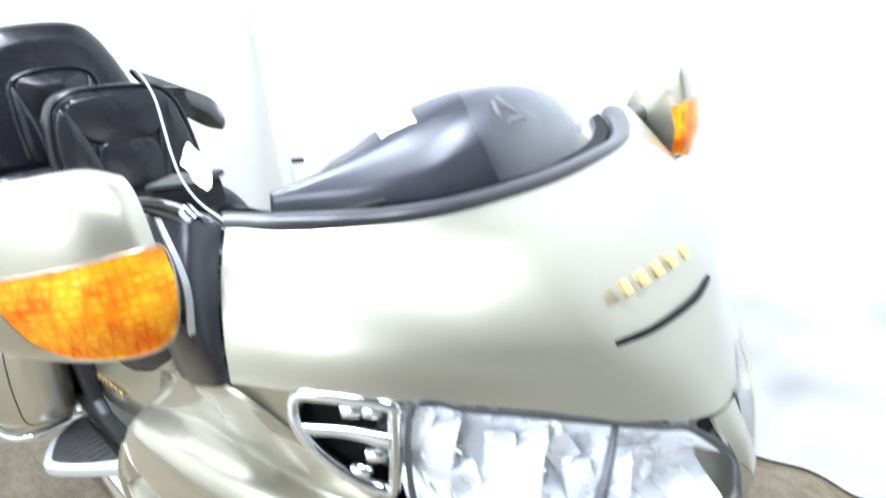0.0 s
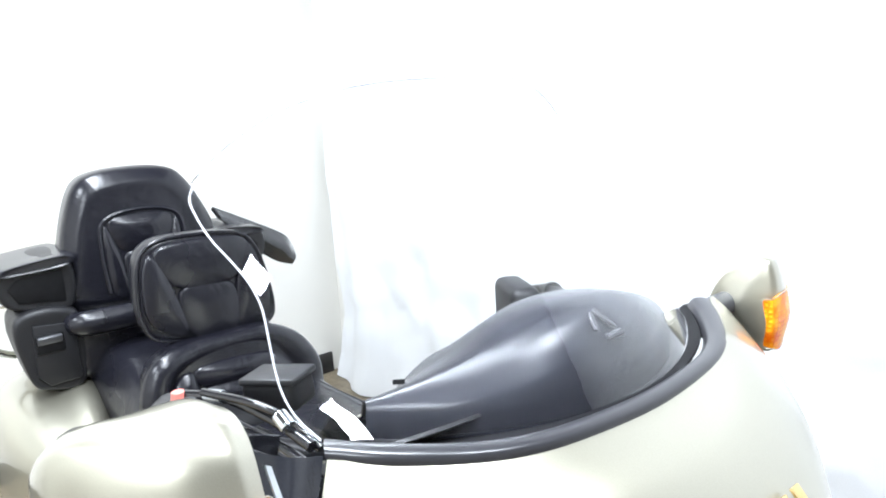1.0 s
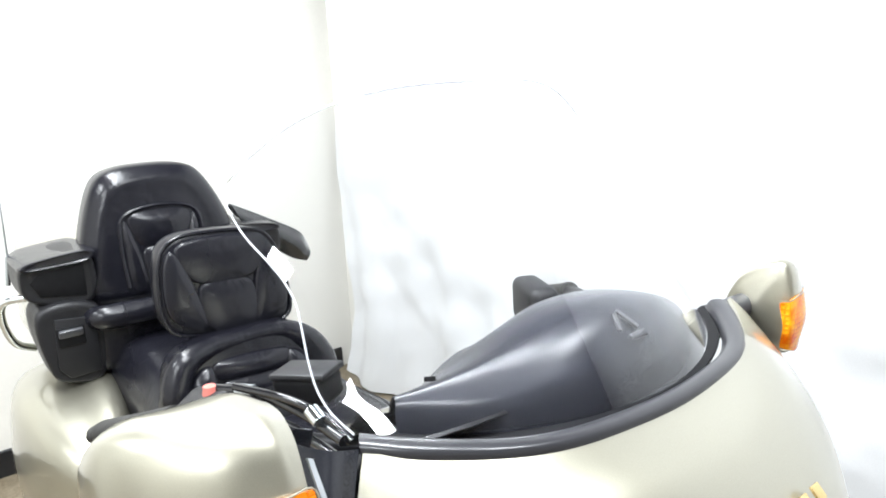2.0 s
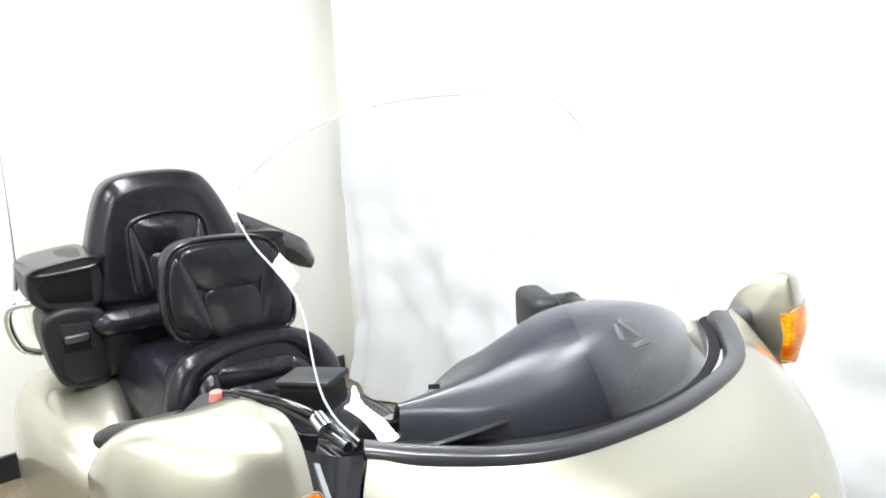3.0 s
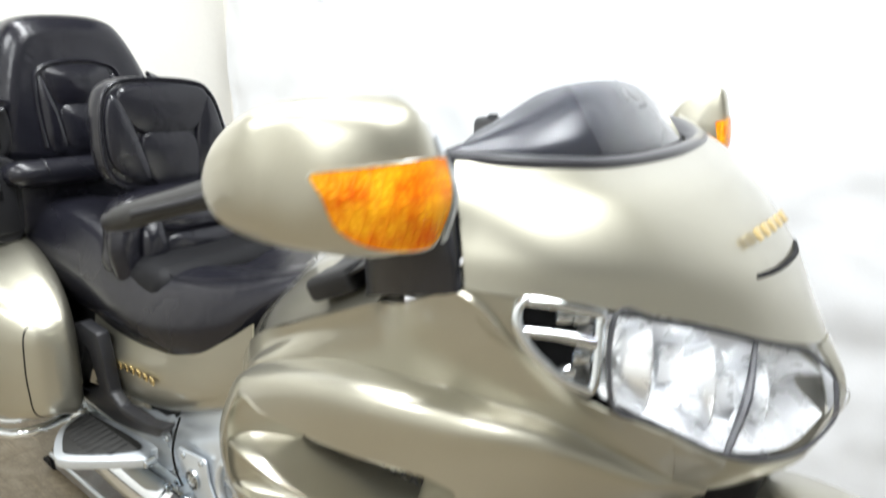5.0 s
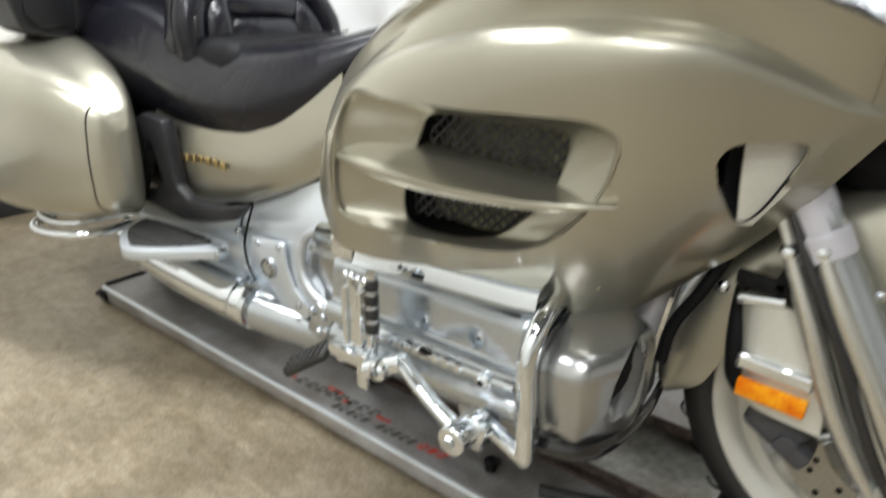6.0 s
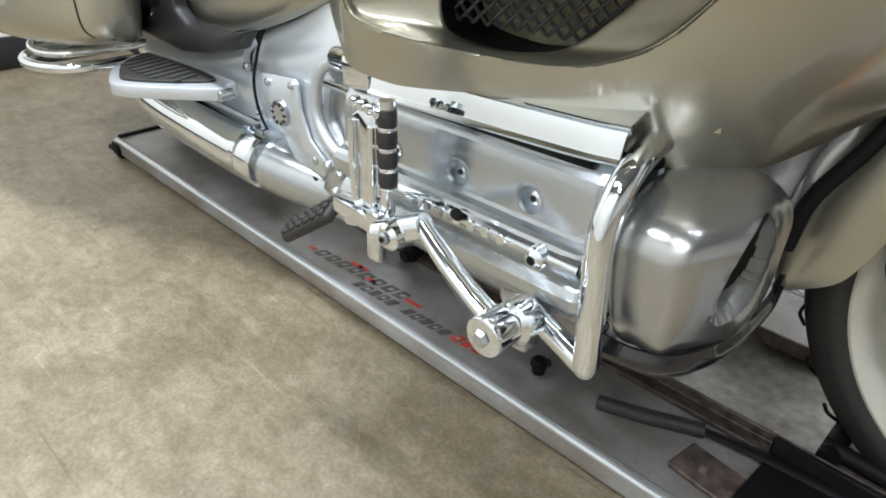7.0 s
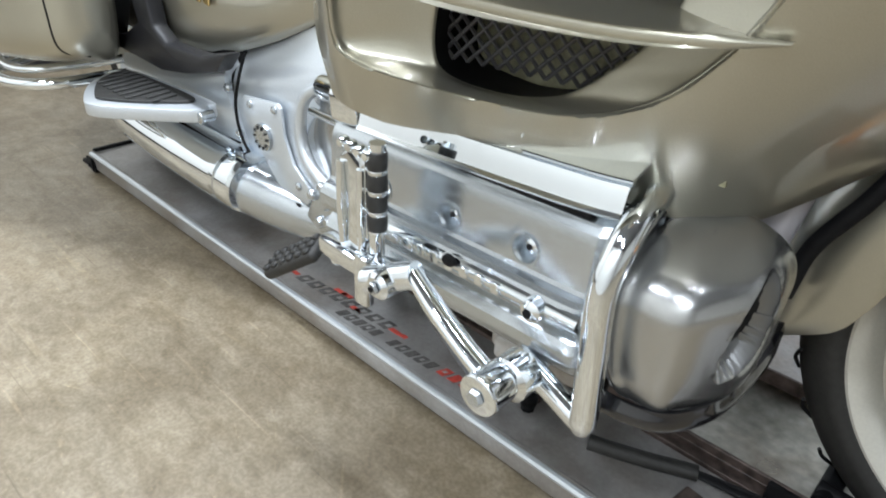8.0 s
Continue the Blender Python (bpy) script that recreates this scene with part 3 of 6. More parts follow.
def side_fairing():
    """The right flank: shoulder, hollow, ridge and belly, with the scoop and the front duct cut through it."""
    top = [(0.02, -0.215, 0.640), (0.15, -0.275, 0.745), (0.30, -0.312, 0.824), (0.45, -0.322, 0.894), (0.54, -0.366, 0.934), (0.622, -0.364, 0.964), (0.667, -0.327, 0.908), (0.722, -0.296, 0.858), (0.800, -0.242, 0.818), (0.845, -0.188, 0.778)]
    hollow = [(0.05, -0.235, 0.618), (0.16, -0.290, 0.715), (0.30, -0.310, 0.800), (0.44, -0.318, 0.850), (0.53, -0.340, 0.880), (0.618, -0.332, 0.892), (0.678, -0.296, 0.850), (0.732, -0.268, 0.815), (0.797, -0.226, 0.785), (0.836, -0.180, 0.757)]
    valley = [(0.08, -0.255, 0.622), (0.17, -0.306, 0.709), (0.25, -0.322, 0.752), (0.39, -0.318, 0.784), (0.53, -0.316, 0.801), (0.615, -0.303, 0.802), (0.680, -0.276, 0.789), (0.735, -0.248, 0.770), (0.788, -0.212, 0.748), (0.824, -0.174, 0.730)]
    crease = [(x + 0.001, y - 0.003, z - 0.006) for x, y, z in valley]
    ridge = [(0.10, -0.285, 0.620), (0.18, -0.343, 0.697), (0.28, -0.368, 0.737), (0.42, -0.374, 0.756), (0.52, -0.366, 0.762), (0.61, -0.343, 0.760), (0.68, -0.305, 0.750), (0.732, -0.266, 0.737), (0.780, -0.222, 0.722), (0.812, -0.172, 0.710)]
    middle = [(0.13, -0.335, 0.600), (0.20, -0.380, 0.645), (0.28, -0.386, 0.658), (0.42, -0.374, 0.664), (0.52, -0.352, 0.668), (0.60, -0.322, 0.670), (0.665, -0.282, 0.666), (0.710, -0.243, 0.660), (0.748, -0.202, 0.656), (0.772, -0.162, 0.652)]
    belly = [(0.145, -0.350, 0.550), (0.20, -0.374, 0.566), (0.28, -0.374, 0.570), (0.42, -0.354, 0.575), (0.52, -0.326, 0.575), (0.59, -0.286, 0.575), (0.64, -0.243, 0.575), (0.675, -0.203, 0.576), (0.705, -0.168, 0.582), (0.725, -0.142, 0.588)]
    foot = [(0.158, -0.341, 0.482), (0.20, -0.345, 0.478), (0.28, -0.342, 0.478), (0.385, -0.330, 0.478), (0.46, -0.308, 0.474), (0.515, -0.258, 0.448), (0.562, -0.198, 0.440), (0.595, -0.158, 0.458), (0.63, -0.140, 0.490), (0.675, -0.127, 0.528)]

    def raised(row, dz):
        return [(x, y, z + dz * max(0.0, min(1.0, (x - 0.2) / 0.2, (0.80 - x) / 0.12))) for x, y, z in row]
    hollow, valley, crease, ridge = raised(hollow, 0.008), raised(valley, 0.018), raised(crease, 0.018), raised(ridge, 0.027)
    skin = loft([top, hollow, valley, crease, ridge, middle, belly, foot], 190, 150)
    scoop = smooth_outline([(0.236, 0.716), (0.317, 0.716), (0.436, 0.717), (0.533, 0.719), (0.572, 0.716), (0.597, 0.700), (0.590, 0.663), (0.575, 0.632), (0.554, 0.602), (0.521, 0.568), (0.479, 0.546), (0.428, 0.537), (0.330, 0.535), (0.212, 0.541), (0.200, 0.580), (0.212, 0.650)], 88)
    mouth = smooth_outline([(0.330, 0.690), (0.400, 0.691), (0.480, 0.691), (0.506, 0.687), (0.515, 0.674), (0.504, 0.630), (0.498, 0.615), (0.480, 0.590), (0.462, 0.572), (0.440, 0.553), (0.412, 0.538), (0.363, 0.530), (0.308, 0.534), (0.288, 0.552), (0.290, 0.600), (0.312, 0.660)], 88)
    duct = smooth_outline([(0.754, 0.701), (0.722, 0.705), (0.694, 0.700), (0.681, 0.682), (0.681, 0.652), (0.689, 0.621), (0.701, 0.606), (0.718, 0.618), (0.740, 0.662)], 40)
    bm = pierced(skin, scoop, duct)
    thicken(bm, 0.004)
    flank = part("side_fairing", bm, PAINT, bike, "champagne pearl side fairing with scoop", angle=32)
    # scoop tray: from the outer lip inwards to the mouth, then back to the grille
    bands = [(sum(p[2] for p in r[2:8]) / 6, r) for r in (foot, belly, middle, ridge)]

    def skin_y(x, z):
        ys = [np.interp(x, [p[0] for p in r], [p[1] for p in r]) for _, r in bands]
        return float(np.interp(z, [b for b, _ in bands], ys))

    def ring(k, e, shrink=1.0):
        out = []
        for (x0, z0), (x1, z1) in zip(scoop[::2], mouth[::2]):
            y0, y1 = skin_y(x0, z0), -0.325 + 0.15 * (x1 - 0.3)
            x1, z1 = 0.40 + (x1 - 0.40) * shrink, 0.61 + (z1 - 0.61) * shrink
            out.append((x0 + (x1 - x0) * k, y0 + (y1 - y0) * e, z0 + (z1 - z0) * k))
        return out
    liner = loft([ring(-0.03, 0.05), ring(0.0, -0.12), ring(0.035, -0.09), ring(0.07, 0.13), ring(0.30, 0.42), ring(0.65, 0.74), ring(0.95, 0.97), ring(1.0, 1.10)], 120, 44, 0.0, True)
    part("scoop_liner", liner, PAINT, flank, angle=50)
    part("scoop_throat", loft([ring(1.0, 1.08), ring(1.0, 1.6), ring(0.99, 2.3), ring(0.98, 3.0)], 100, 10, 0.0, True), BLACK, flank, "black throat behind the scoop", angle=50)
    # grille: crossed wires over black
    part("grille_backing", prism([(0.20, 0.49), (0.56, 0.49), (0.56, 0.72), (0.20, 0.72)], 0.004, "y", -0.262), CORE, flank, "rough dark radiator core")
    wires = []
    for k in range(-12, 24):
        for s in (1, -1):
            x0 = 0.26 + 0.0165 * k
            u0, u1 = 0.0, 1.0
            lo, hi = 0.245, 0.545
            step = s * 0.16
            ends = sorted(((lo - x0) / step, (hi - x0) / step))
            u0, u1 = max(u0, ends[0]), min(u1, ends[1])
            if u1 - u0 < 0.05:
                continue
            pts = [(x0 + step * u, -0.303 + 0.14 * (x0 + step * u - 0.3), 0.545 + 0.16 * u) for u in (u0, u1)]
            wires.append(tube(pts, 0.0021, 6, 5))
    part("grille_mesh", joined(*wires), TRIM, flank, "black crossed wire grille")
    # blades
    def blade(outer, inner, thick):
        n = len(outer) - 1
        t = [thick * (1 - 0.8 * (i / n) ** 5) for i in range(n + 1)]

        def lift(row, k, dy=0.0):
            return [(x, y + dy, z + k * h) for (x, y, z), h in zip(row, t)]
        return loft([lift(inner, -1), lift(outer, -1.15, 0.006), lift(outer, -0.7, 0.001), outer, lift(outer, 0.7, 0.001), lift(outer, 1.1, 0.007), lift(inner, 1)], 50, 26, 0.0)
    o1 = [(0.206, -0.381, 0.630), (0.27, -0.389, 0.624), (0.34, -0.388, 0.620), (0.42, -0.379, 0.617), (0.50, -0.364, 0.616), (0.556, -0.345, 0.618), (0.596, -0.322, 0.621)]
    i1 = [(0.212, -0.372, 0.636), (0.26, -0.342, 0.642), (0.31, -0.300, 0.645), (0.40, -0.280, 0.636), (0.50, -0.275, 0.622), (0.556, -0.302, 0.616), (0.590, -0.316, 0.619)]
    part("scoop_blade", blade(o1, i1, 0.0062), PAINT, flank)
    # duct lining
    def dl(d, shrink):
        return [(0.716 + (x - 0.716) * shrink + d * 0.25, -0.232 + 0.5 * (x - 0.716) + d, 0.660 + (z - 0.660) * shrink) for x, z in duct[::2]]
    part("duct_liner", loft([dl(0.004, 0.99), dl(0.014, 0.975), dl(0.03, 0.955)], 50, 8, 0.002, True), BLACK, flank)
    part("duct_plate", loft([[(0.698, -0.246, 0.708), (0.73, -0.226, 0.709), (0.760, -0.204, 0.708)], [(0.699, -0.243, 0.655), (0.718, -0.231, 0.653), (0.744, -0.208, 0.652)], [(0.701, -0.236, 0.606), (0.707, -0.231, 0.604), (0.714, -0.224, 0.603)]], 12, 12, 0.003), RIM, flank, "cream inner duct plate")
    return flank


side_fairing()


def left_flank():
    """The hidden left flank in the same paint, plain."""
    top = [(0.02, 0.215, 0.640), (0.30, 0.312, 0.824), (0.54, 0.366, 0.934), (0.622, 0.364, 0.964), (0.722, 0.296, 0.858), (0.845, 0.188, 0.778)]
    mid = [(0.13, 0.335, 0.600), (0.28, 0.386, 0.658), (0.52, 0.352, 0.668), (0.60, 0.322, 0.670), (0.710, 0.243, 0.660), (0.772, 0.162, 0.652)]
    low = [(0.145, 0.337, 0.508), (0.28, 0.336, 0.492), (0.49, 0.283, 0.474), (0.535, 0.252, 0.456), (0.61, 0.167, 0.486), (0.69, 0.127, 0.542)]
    part("side_fairing", loft([top, mid, low], 60, 30, 0.006), PAINT, bike)


left_flank()


def inner_core():
    """Dark frame, radiators and tank side behind the panels."""
    part("tank_cover", loft([[(-0.10, -0.13, 0.60), (0.02, -0.20, 0.645), (0.15, -0.262, 0.748), (0.30, -0.30, 0.826), (0.45, -0.315, 0.892)],
                             [(-0.10, -0.10, 0.66), (0.02, -0.15, 0.72), (0.15, -0.20, 0.805), (0.30, -0.235, 0.868), (0.45, -0.25, 0.915)],
                             [(-0.10, 0.0, 0.72), (0.02, 0.0, 0.80), (0.15, 0.0, 0.87), (0.30, 0.0, 0.92), (0.45, 0.0, 0.95)],
                             [(-0.10, 0.10, 0.66), (0.02, 0.15, 0.72), (0.15, 0.20, 0.805), (0.30, 0.235, 0.868), (0.45, 0.25, 0.915)],
                             [(-0.10, 0.13, 0.60), (0.02, 0.20, 0.645), (0.15, 0.262, 0.748), (0.30, 0.30, 0.826), (0.45, 0.315, 0.892)]], 40, 40, 0.004), PAINT, bike, "champagne tank top cover")
    part("frame_core", rbox(0.62, 0.22, 0.22, pose(0.20, -0.01, 0.58), 0.04, 3), BLACK, bike, "black frame and engine core")
    part("steering_core", rbox(0.24, 0.20, 0.36, pose(0.63, 0, 0.80, 0, -25, 0), 0.03, 3), BLACK, bike)
    part("radiator", rbox(0.05, 0.32, 0.22, pose(0.55, 0.0, 0.62, 0, -12, 0), 0.01, 2), BLACK, bike)


inner_core()


def windshield():
    """One smooth sheet: a raked centre line bent back evenly to the sides, trimmed to a waisted outline with a round top."""
    def centre(z):
        return float(np.interp(z, [1.0, 1.068, 1.143, 1.222, 1.318, 1.394, 1.5], [0.730, 0.676, 0.612, 0.548, 0.470, 0.405, 0.31]))

    edge = [(0.296, 1.074), (0.308, 1.097), (0.308, 1.126), (0.302, 1.162), (0.298, 1.194), (0.304, 1.221), (0.316, 1.252), (0.320, 1.284), (0.313, 1.307)]
    side = spline([(y, z, 0) for y, z in edge], 44)
    rows = []
    for i, p in enumerate(side):
        v = i / (len(side) - 1)
        row = []
        for j in range(61):
            y = -1 + 2 * j / 60
            z = p.y + 0.099 * v * v * (1 - abs(y) ** 3.3)
            row.append((0, y * p.x, z))
        rows.append([(0.5 * (centre(z - 0.03) + centre(z + 0.03)) - 1.7 * y * y, y, z) for _, y, z in row])
    n = 61
    faces = [(i * n + j, i * n + j + 1, (i + 1) * n + j + 1, (i + 1) * n + j) for i in range(len(rows) - 1) for j in range(n - 1)]
    sheet = bm_from([p for r in rows for p in r], faces)
    ob = part("windshield", thicken(sheet, 0.004), CLEAR, bike, "tall clear acrylic windshield")
    ob.visible_shadow = False
    brim = [r[0] for r in rows[::4]] + list(rows[-1][2:-2:3]) + [r[-1] for r in reversed(rows[::4])]
    rim = part("windshield_edge", tube(brim, 0.0011, 8, 160), glass("frosted_acrylic_edge", (0.54, 0.55, 0.58), 0.25, 1.3, 0.35), ob, "polished acrylic edge")
    rim.visible_shadow = False
    label = rbox(0.0015, 0.012, 0.005, pose(0.553, -0.224, 1.120, 0, -24, -37), 0.0005, 1)
    part("warning_label", label, BLACK, ob, "small black warning label")
    return ob


windshield()


def dash():
    trough = loft(mirror_rows([[(0.545, -0.292, 1.070), (0.612, -0.215, 1.062), (0.650, -0.110, 1.056), (0.664, 0.0, 1.054)], [(0.49, -0.235, 1.040), (0.555, -0.165, 1.038), (0.600, -0.085, 1.040), (0.618, 0.0, 1.040)]]), 50, 8, 0.003)
    part("hood_trough", trough, BLACK, bike, "black trough at the foot of the hood")
    hood = mirror_rows([
        [(0.486, -0.222, 1.020), (0.560, -0.156, 1.018), (0.606, -0.082, 1.016), (0.626, 0.0, 1.014)],
        [(0.484, -0.222, 1.054), (0.558, -0.156, 1.062), (0.604, -0.082, 1.070), (0.624, 0.0, 1.074)],
        [(0.480, -0.218, 1.068), (0.548, -0.152, 1.092), (0.592, -0.080, 1.110), (0.610, 0.0, 1.116)],
        [(0.468, -0.214, 1.068), (0.522, -0.142, 1.110), (0.556, -0.073, 1.138), (0.570, 0.0, 1.146)],
        [(0.448, -0.206, 1.046), (0.478, -0.125, 1.102), (0.492, -0.062, 1.131), (0.496, 0.0, 1.135)],
        [(0.438, -0.202, 1.022), (0.450, -0.120, 1.079), (0.455, -0.060, 1.103), (0.457, 0.0, 1.107)],
    ])
    # the dash turns a little towards the rider's left
    hood = loft([[(x + 0.28 * max(y, 0), y, z + 0.10 * max(y, 0) - 0.015 * math.sin(math.pi * min(max(-y, 0) / 0.21, 1)) * (z > 1.08)) for x, y, z in r] for r in hood], 70, 44, 0.004)
    part("instrument_hood", hood, HOOD, bike, "charcoal instrument hood behind the windshield")
    # trim band along the foot of the windshield
    outer = [(0.566, -0.316, 1.085), (0.603, -0.278, 1.081), (0.648, -0.214, 1.075), (0.672, -0.156, 1.071), (0.685, -0.085, 1.069), (0.691, 0.0, 1.068)]
    rows = mirror_rows([
        [(x + 0.002, y * 1.004, z - 0.010) for x, y, z in outer],
        [(x + 0.001, y * 1.003, z + 0.003) for x, y, z in outer],
        [(x - 0.008, y * 0.988, z + 0.007) for x, y, z in outer],
        [(x - 0.019, y * 0.965, z + 0.004) for x, y, z in outer],
        [(x - 0.026, y * 0.955, z - 0.008) for x, y, z in outer],
    ])
    rows = [[(x, y, z - 0.05 * max(y - 0.05, 0)) for x, y, z in r] for r in rows]
    part("windshield_trim", loft(rows, 90, 16, 0.003), TRIM, bike, "charcoal trim band under the windshield")
    panel = loft(mirror_rows([[(0.478, -0.262, 1.072), (0.462, -0.20, 1.045), (0.450, -0.11, 1.050), (0.452, 0.0, 1.078)], [(0.440, -0.252, 1.040), (0.425, -0.20, 1.010), (0.415, -0.11, 1.020), (0.415, 0.0, 1.04)], [(0.410, -0.248, 1.000), (0.395, -0.20, 0.985), (0.385, -0.11, 0.99), (0.385, 0.0, 1.00)]]), 40, 20, 0.004)
    part("instrument_panel", panel, GLOSS, bike, "glossy black instrument panel")
    # chrome mark on the hood: two plain slanted bars and a plate
    for s, ln in ((1, 0.030), (-1, 0.024)):
        part("hood_mark", rbox(0.004, 0.006, ln, pose(0.606, 0.010 + 0.009 * s, 1.1335, 0, -50, 0) @ pose(0, 0, 0, 24 * s, 0, 0), 0.001, 1), TRIM, bike, "plain chrome mark")
    part("hood_mark", rbox(0.004, 0.026, 0.008, pose(0.624, 0.016, 1.1195, 0, -55, 0), 0.001, 1), TRIM, bike)


dash()


def mirror(side):
    """A fairing mirror: painted shell, wide amber signal lens in its front, black foot."""
    def s(p):
        if side < 0:
            # the far mirror is turned further in and sits lower, as the machine leans
            slim = 0.58 + 0.42 * max(0.0, min(1.0, (p[0] - 0.45) / 0.14))
            p = (0.626 + (p[0] - 0.62) * 0.62, p[1], 1.049 + (p[2] - 1.079) * 1.06 * slim)
        return (p[0], p[1] * side, p[2])
    # closed rings from the inner root to the outer tip
    rings = [
        [(0.588, -0.390, 1.138), (0.610, -0.392, 1.104), (0.620, -0.392, 1.060), (0.610, -0.392, 1.028), (0.575, -0.392, 1.020), (0.500, -0.385, 1.025), (0.470, -0.385, 1.060), (0.500, -0.385, 1.128), (0.550, -0.387, 1.146)],
        [(0.590, -0.412, 1.148), (0.615, -0.412, 1.105), (0.621, -0.412, 1.060), (0.610, -0.412, 1.022), (0.575, -0.410, 1.012), (0.480, -0.405, 1.015), (0.440, -0.405, 1.055), (0.475, -0.405, 1.134), (0.540, -0.408, 1.154)],
        [(0.578, -0.450, 1.144), (0.600, -0.450, 1.110), (0.607, -0.450, 1.062), (0.596, -0.450, 1.022), (0.560, -0.448, 1.010), (0.460, -0.450, 1.012), (0.422, -0.452, 1.058), (0.455, -0.450, 1.126), (0.525, -0.450, 1.154)],
        [(0.546, -0.488, 1.140), (0.565, -0.490, 1.108), (0.570, -0.490, 1.068), (0.560, -0.488, 1.032), (0.528, -0.490, 1.018), (0.450, -0.491, 1.020), (0.420, -0.493, 1.060), (0.446, -0.488, 1.124), (0.505, -0.486, 1.148)],
        [(0.516, -0.510, 1.130), (0.530, -0.510, 1.104), (0.533, -0.510, 1.072), (0.524, -0.510, 1.042), (0.498, -0.511, 1.030), (0.446, -0.512, 1.032), (0.424, -0.513, 1.064), (0.446, -0.512, 1.112), (0.488, -0.510, 1.136)],
        [(0.503, -0.521, 1.112), (0.513, -0.521, 1.096), (0.514, -0.521, 1.075), (0.506, -0.521, 1.054), (0.488, -0.522, 1.046), (0.450, -0.523, 1.048), (0.434, -0.523, 1.070), (0.450, -0.523, 1.100), (0.482, -0.522, 1.116)],
        [(0.488, -0.526, 1.092), (0.493, -0.526, 1.086), (0.493, -0.526, 1.077), (0.488, -0.526, 1.069), (0.480, -0.527, 1.066), (0.464, -0.527, 1.068), (0.458, -0.527, 1.076), (0.464, -0.527, 1.087), (0.478, -0.527, 1.093)],
    ]
    if side < 0:
        # the inner end closes in a soft dome
        first = rings[1]
        rings[0] = [(0.53 + (x - 0.53) * 0.80, -0.398, 1.075 + (z - 1.075) * 0.80) for x, y, z in first]
        rings.insert(0, [(0.53 + (x - 0.53) * 0.15, -0.388, 1.075 + (z - 1.075) * 0.15) for x, y, z in first])
    rings = [[s(p) for p in r] for r in rings]
    unit = part("mirror", loft(rings, 54, 40, 0.0, True, True), PAINT, bike, "champagne mirror with an amber signal lens", angle=50)
    lens = [
        [(0.617, -0.389, 1.100), (0.625, -0.389, 1.064), (0.616, -0.396, 1.026)],
        [(0.619, -0.414, 1.104), (0.627, -0.415, 1.062), (0.617, -0.418, 1.020)],
        [(0.608, -0.446, 1.102), (0.616, -0.448, 1.062), (0.604, -0.447, 1.022)],
        [(0.587, -0.475, 1.099), (0.595, -0.474, 1.066), (0.588, -0.470, 1.030)],
        [(0.562, -0.504, 1.094), (0.570, -0.499, 1.076), (0.574, -0.487, 1.046)],
    ]
    if side < 0:
        lens.insert(0, [(0.596, -0.384, 1.096), (0.606, -0.384, 1.064), (0.598, -0.390, 1.029)])
    part("signal_lens", loft([[s(p) for p in r] for r in lens], 24, 40, 0.003), AMBER, unit, "amber ribbed turn signal lens")
    edge = [r[0] for r in lens] + [lens[-1][1]] + [r[2] for r in reversed(lens)] + [lens[0][1]]
    part("lens_rim", tube([s(p) for p in edge], 0.0009, 8, 70, True), PAINT, unit)
    part("mirror_glass", loft([[s(p) for p in r] for r in ([(0.478, -0.41, 1.03), (0.456, -0.41, 1.06), (0.478, -0.41, 1.105)], [(0.452, -0.46, 1.025), (0.424, -0.46, 1.062), (0.452, -0.46, 1.112)], [(0.445, -0.505, 1.035), (0.424, -0.505, 1.066), (0.445, -0.505, 1.10)])], 12, 12, 0.003), CHROME, unit, "mirror glass")
    if side < 0:
        part("mirror_foot", tube([s((0.50, -0.400, 1.080)), s((0.49, -0.36, 1.070)), s((0.48, -0.32, 1.060))], [0.018, 0.022, 0.028], 14, 14), DARK_TRIM, unit, "charcoal mirror foot")
        return unit
    # silver ring and black foot to the fairing
    part("mirror_collar", loft([[s(p) for p in ((0.600, -0.384, 1.118), (0.624, -0.384, 1.070), (0.612, -0.384, 1.018))], [s(p) for p in ((0.601, -0.380, 1.116), (0.625, -0.379, 1.069), (0.613, -0.379, 1.020))]], 20, 6, 0.004), SILVER, unit)
    foot = loft([[s(p) for p in r] for r in (
        [(0.567, -0.318, 1.086), (0.592, -0.342, 1.050), (0.611, -0.358, 1.005), (0.620, -0.364, 0.966)],
        [(0.572, -0.352, 1.100), (0.600, -0.375, 1.055), (0.612, -0.378, 1.005), (0.605, -0.372, 0.960)],
        [(0.540, -0.375, 1.105), (0.560, -0.388, 1.055), (0.560, -0.385, 1.000), (0.545, -0.375, 0.945)],
        [(0.490, -0.355, 1.090), (0.490, -0.362, 1.045), (0.490, -0.365, 0.985), (0.480, -0.355, 0.922)],
        [(0.455, -0.310, 1.060), (0.450, -0.318, 1.020), (0.448, -0.322, 0.970), (0.448, -0.320, 0.905)])], 30, 30, 0.004)
    part("mirror_foot", foot, HOOD, unit, "charcoal mirror foot")
    return unit


mirror(1)
mirror(-1)
# ---- the motorcycle: seats, trunk, bags, handlebar ----
def cushion(outline, depth, crown, place, n=48, soft=0.88):
    """A stuffed pad: outline in its own plane (u, v), depth along w, a crowned face. place maps (u, v, w) to the world."""
    cu = sum(p[0] for p in outline) / len(outline)
    cv = sum(p[1] for p in outline) / len(outline)

    def ring(k, w):
        return [place(cu + (u - cu) * k, cv + (v - cv) * k, w) for u, v in outline]
    rows = [ring(0.90, 0), ring(1.0, depth * 0.22), ring(1.02, depth * 0.5), ring(1.0, depth * 0.78), ring(soft, depth), ring(soft * 0.7, depth + crown * 0.6), ring(soft * 0.35, depth + crown), ring(0.02, depth + crown)]
    return loft(rows, n, 30, 0.0, True, True)


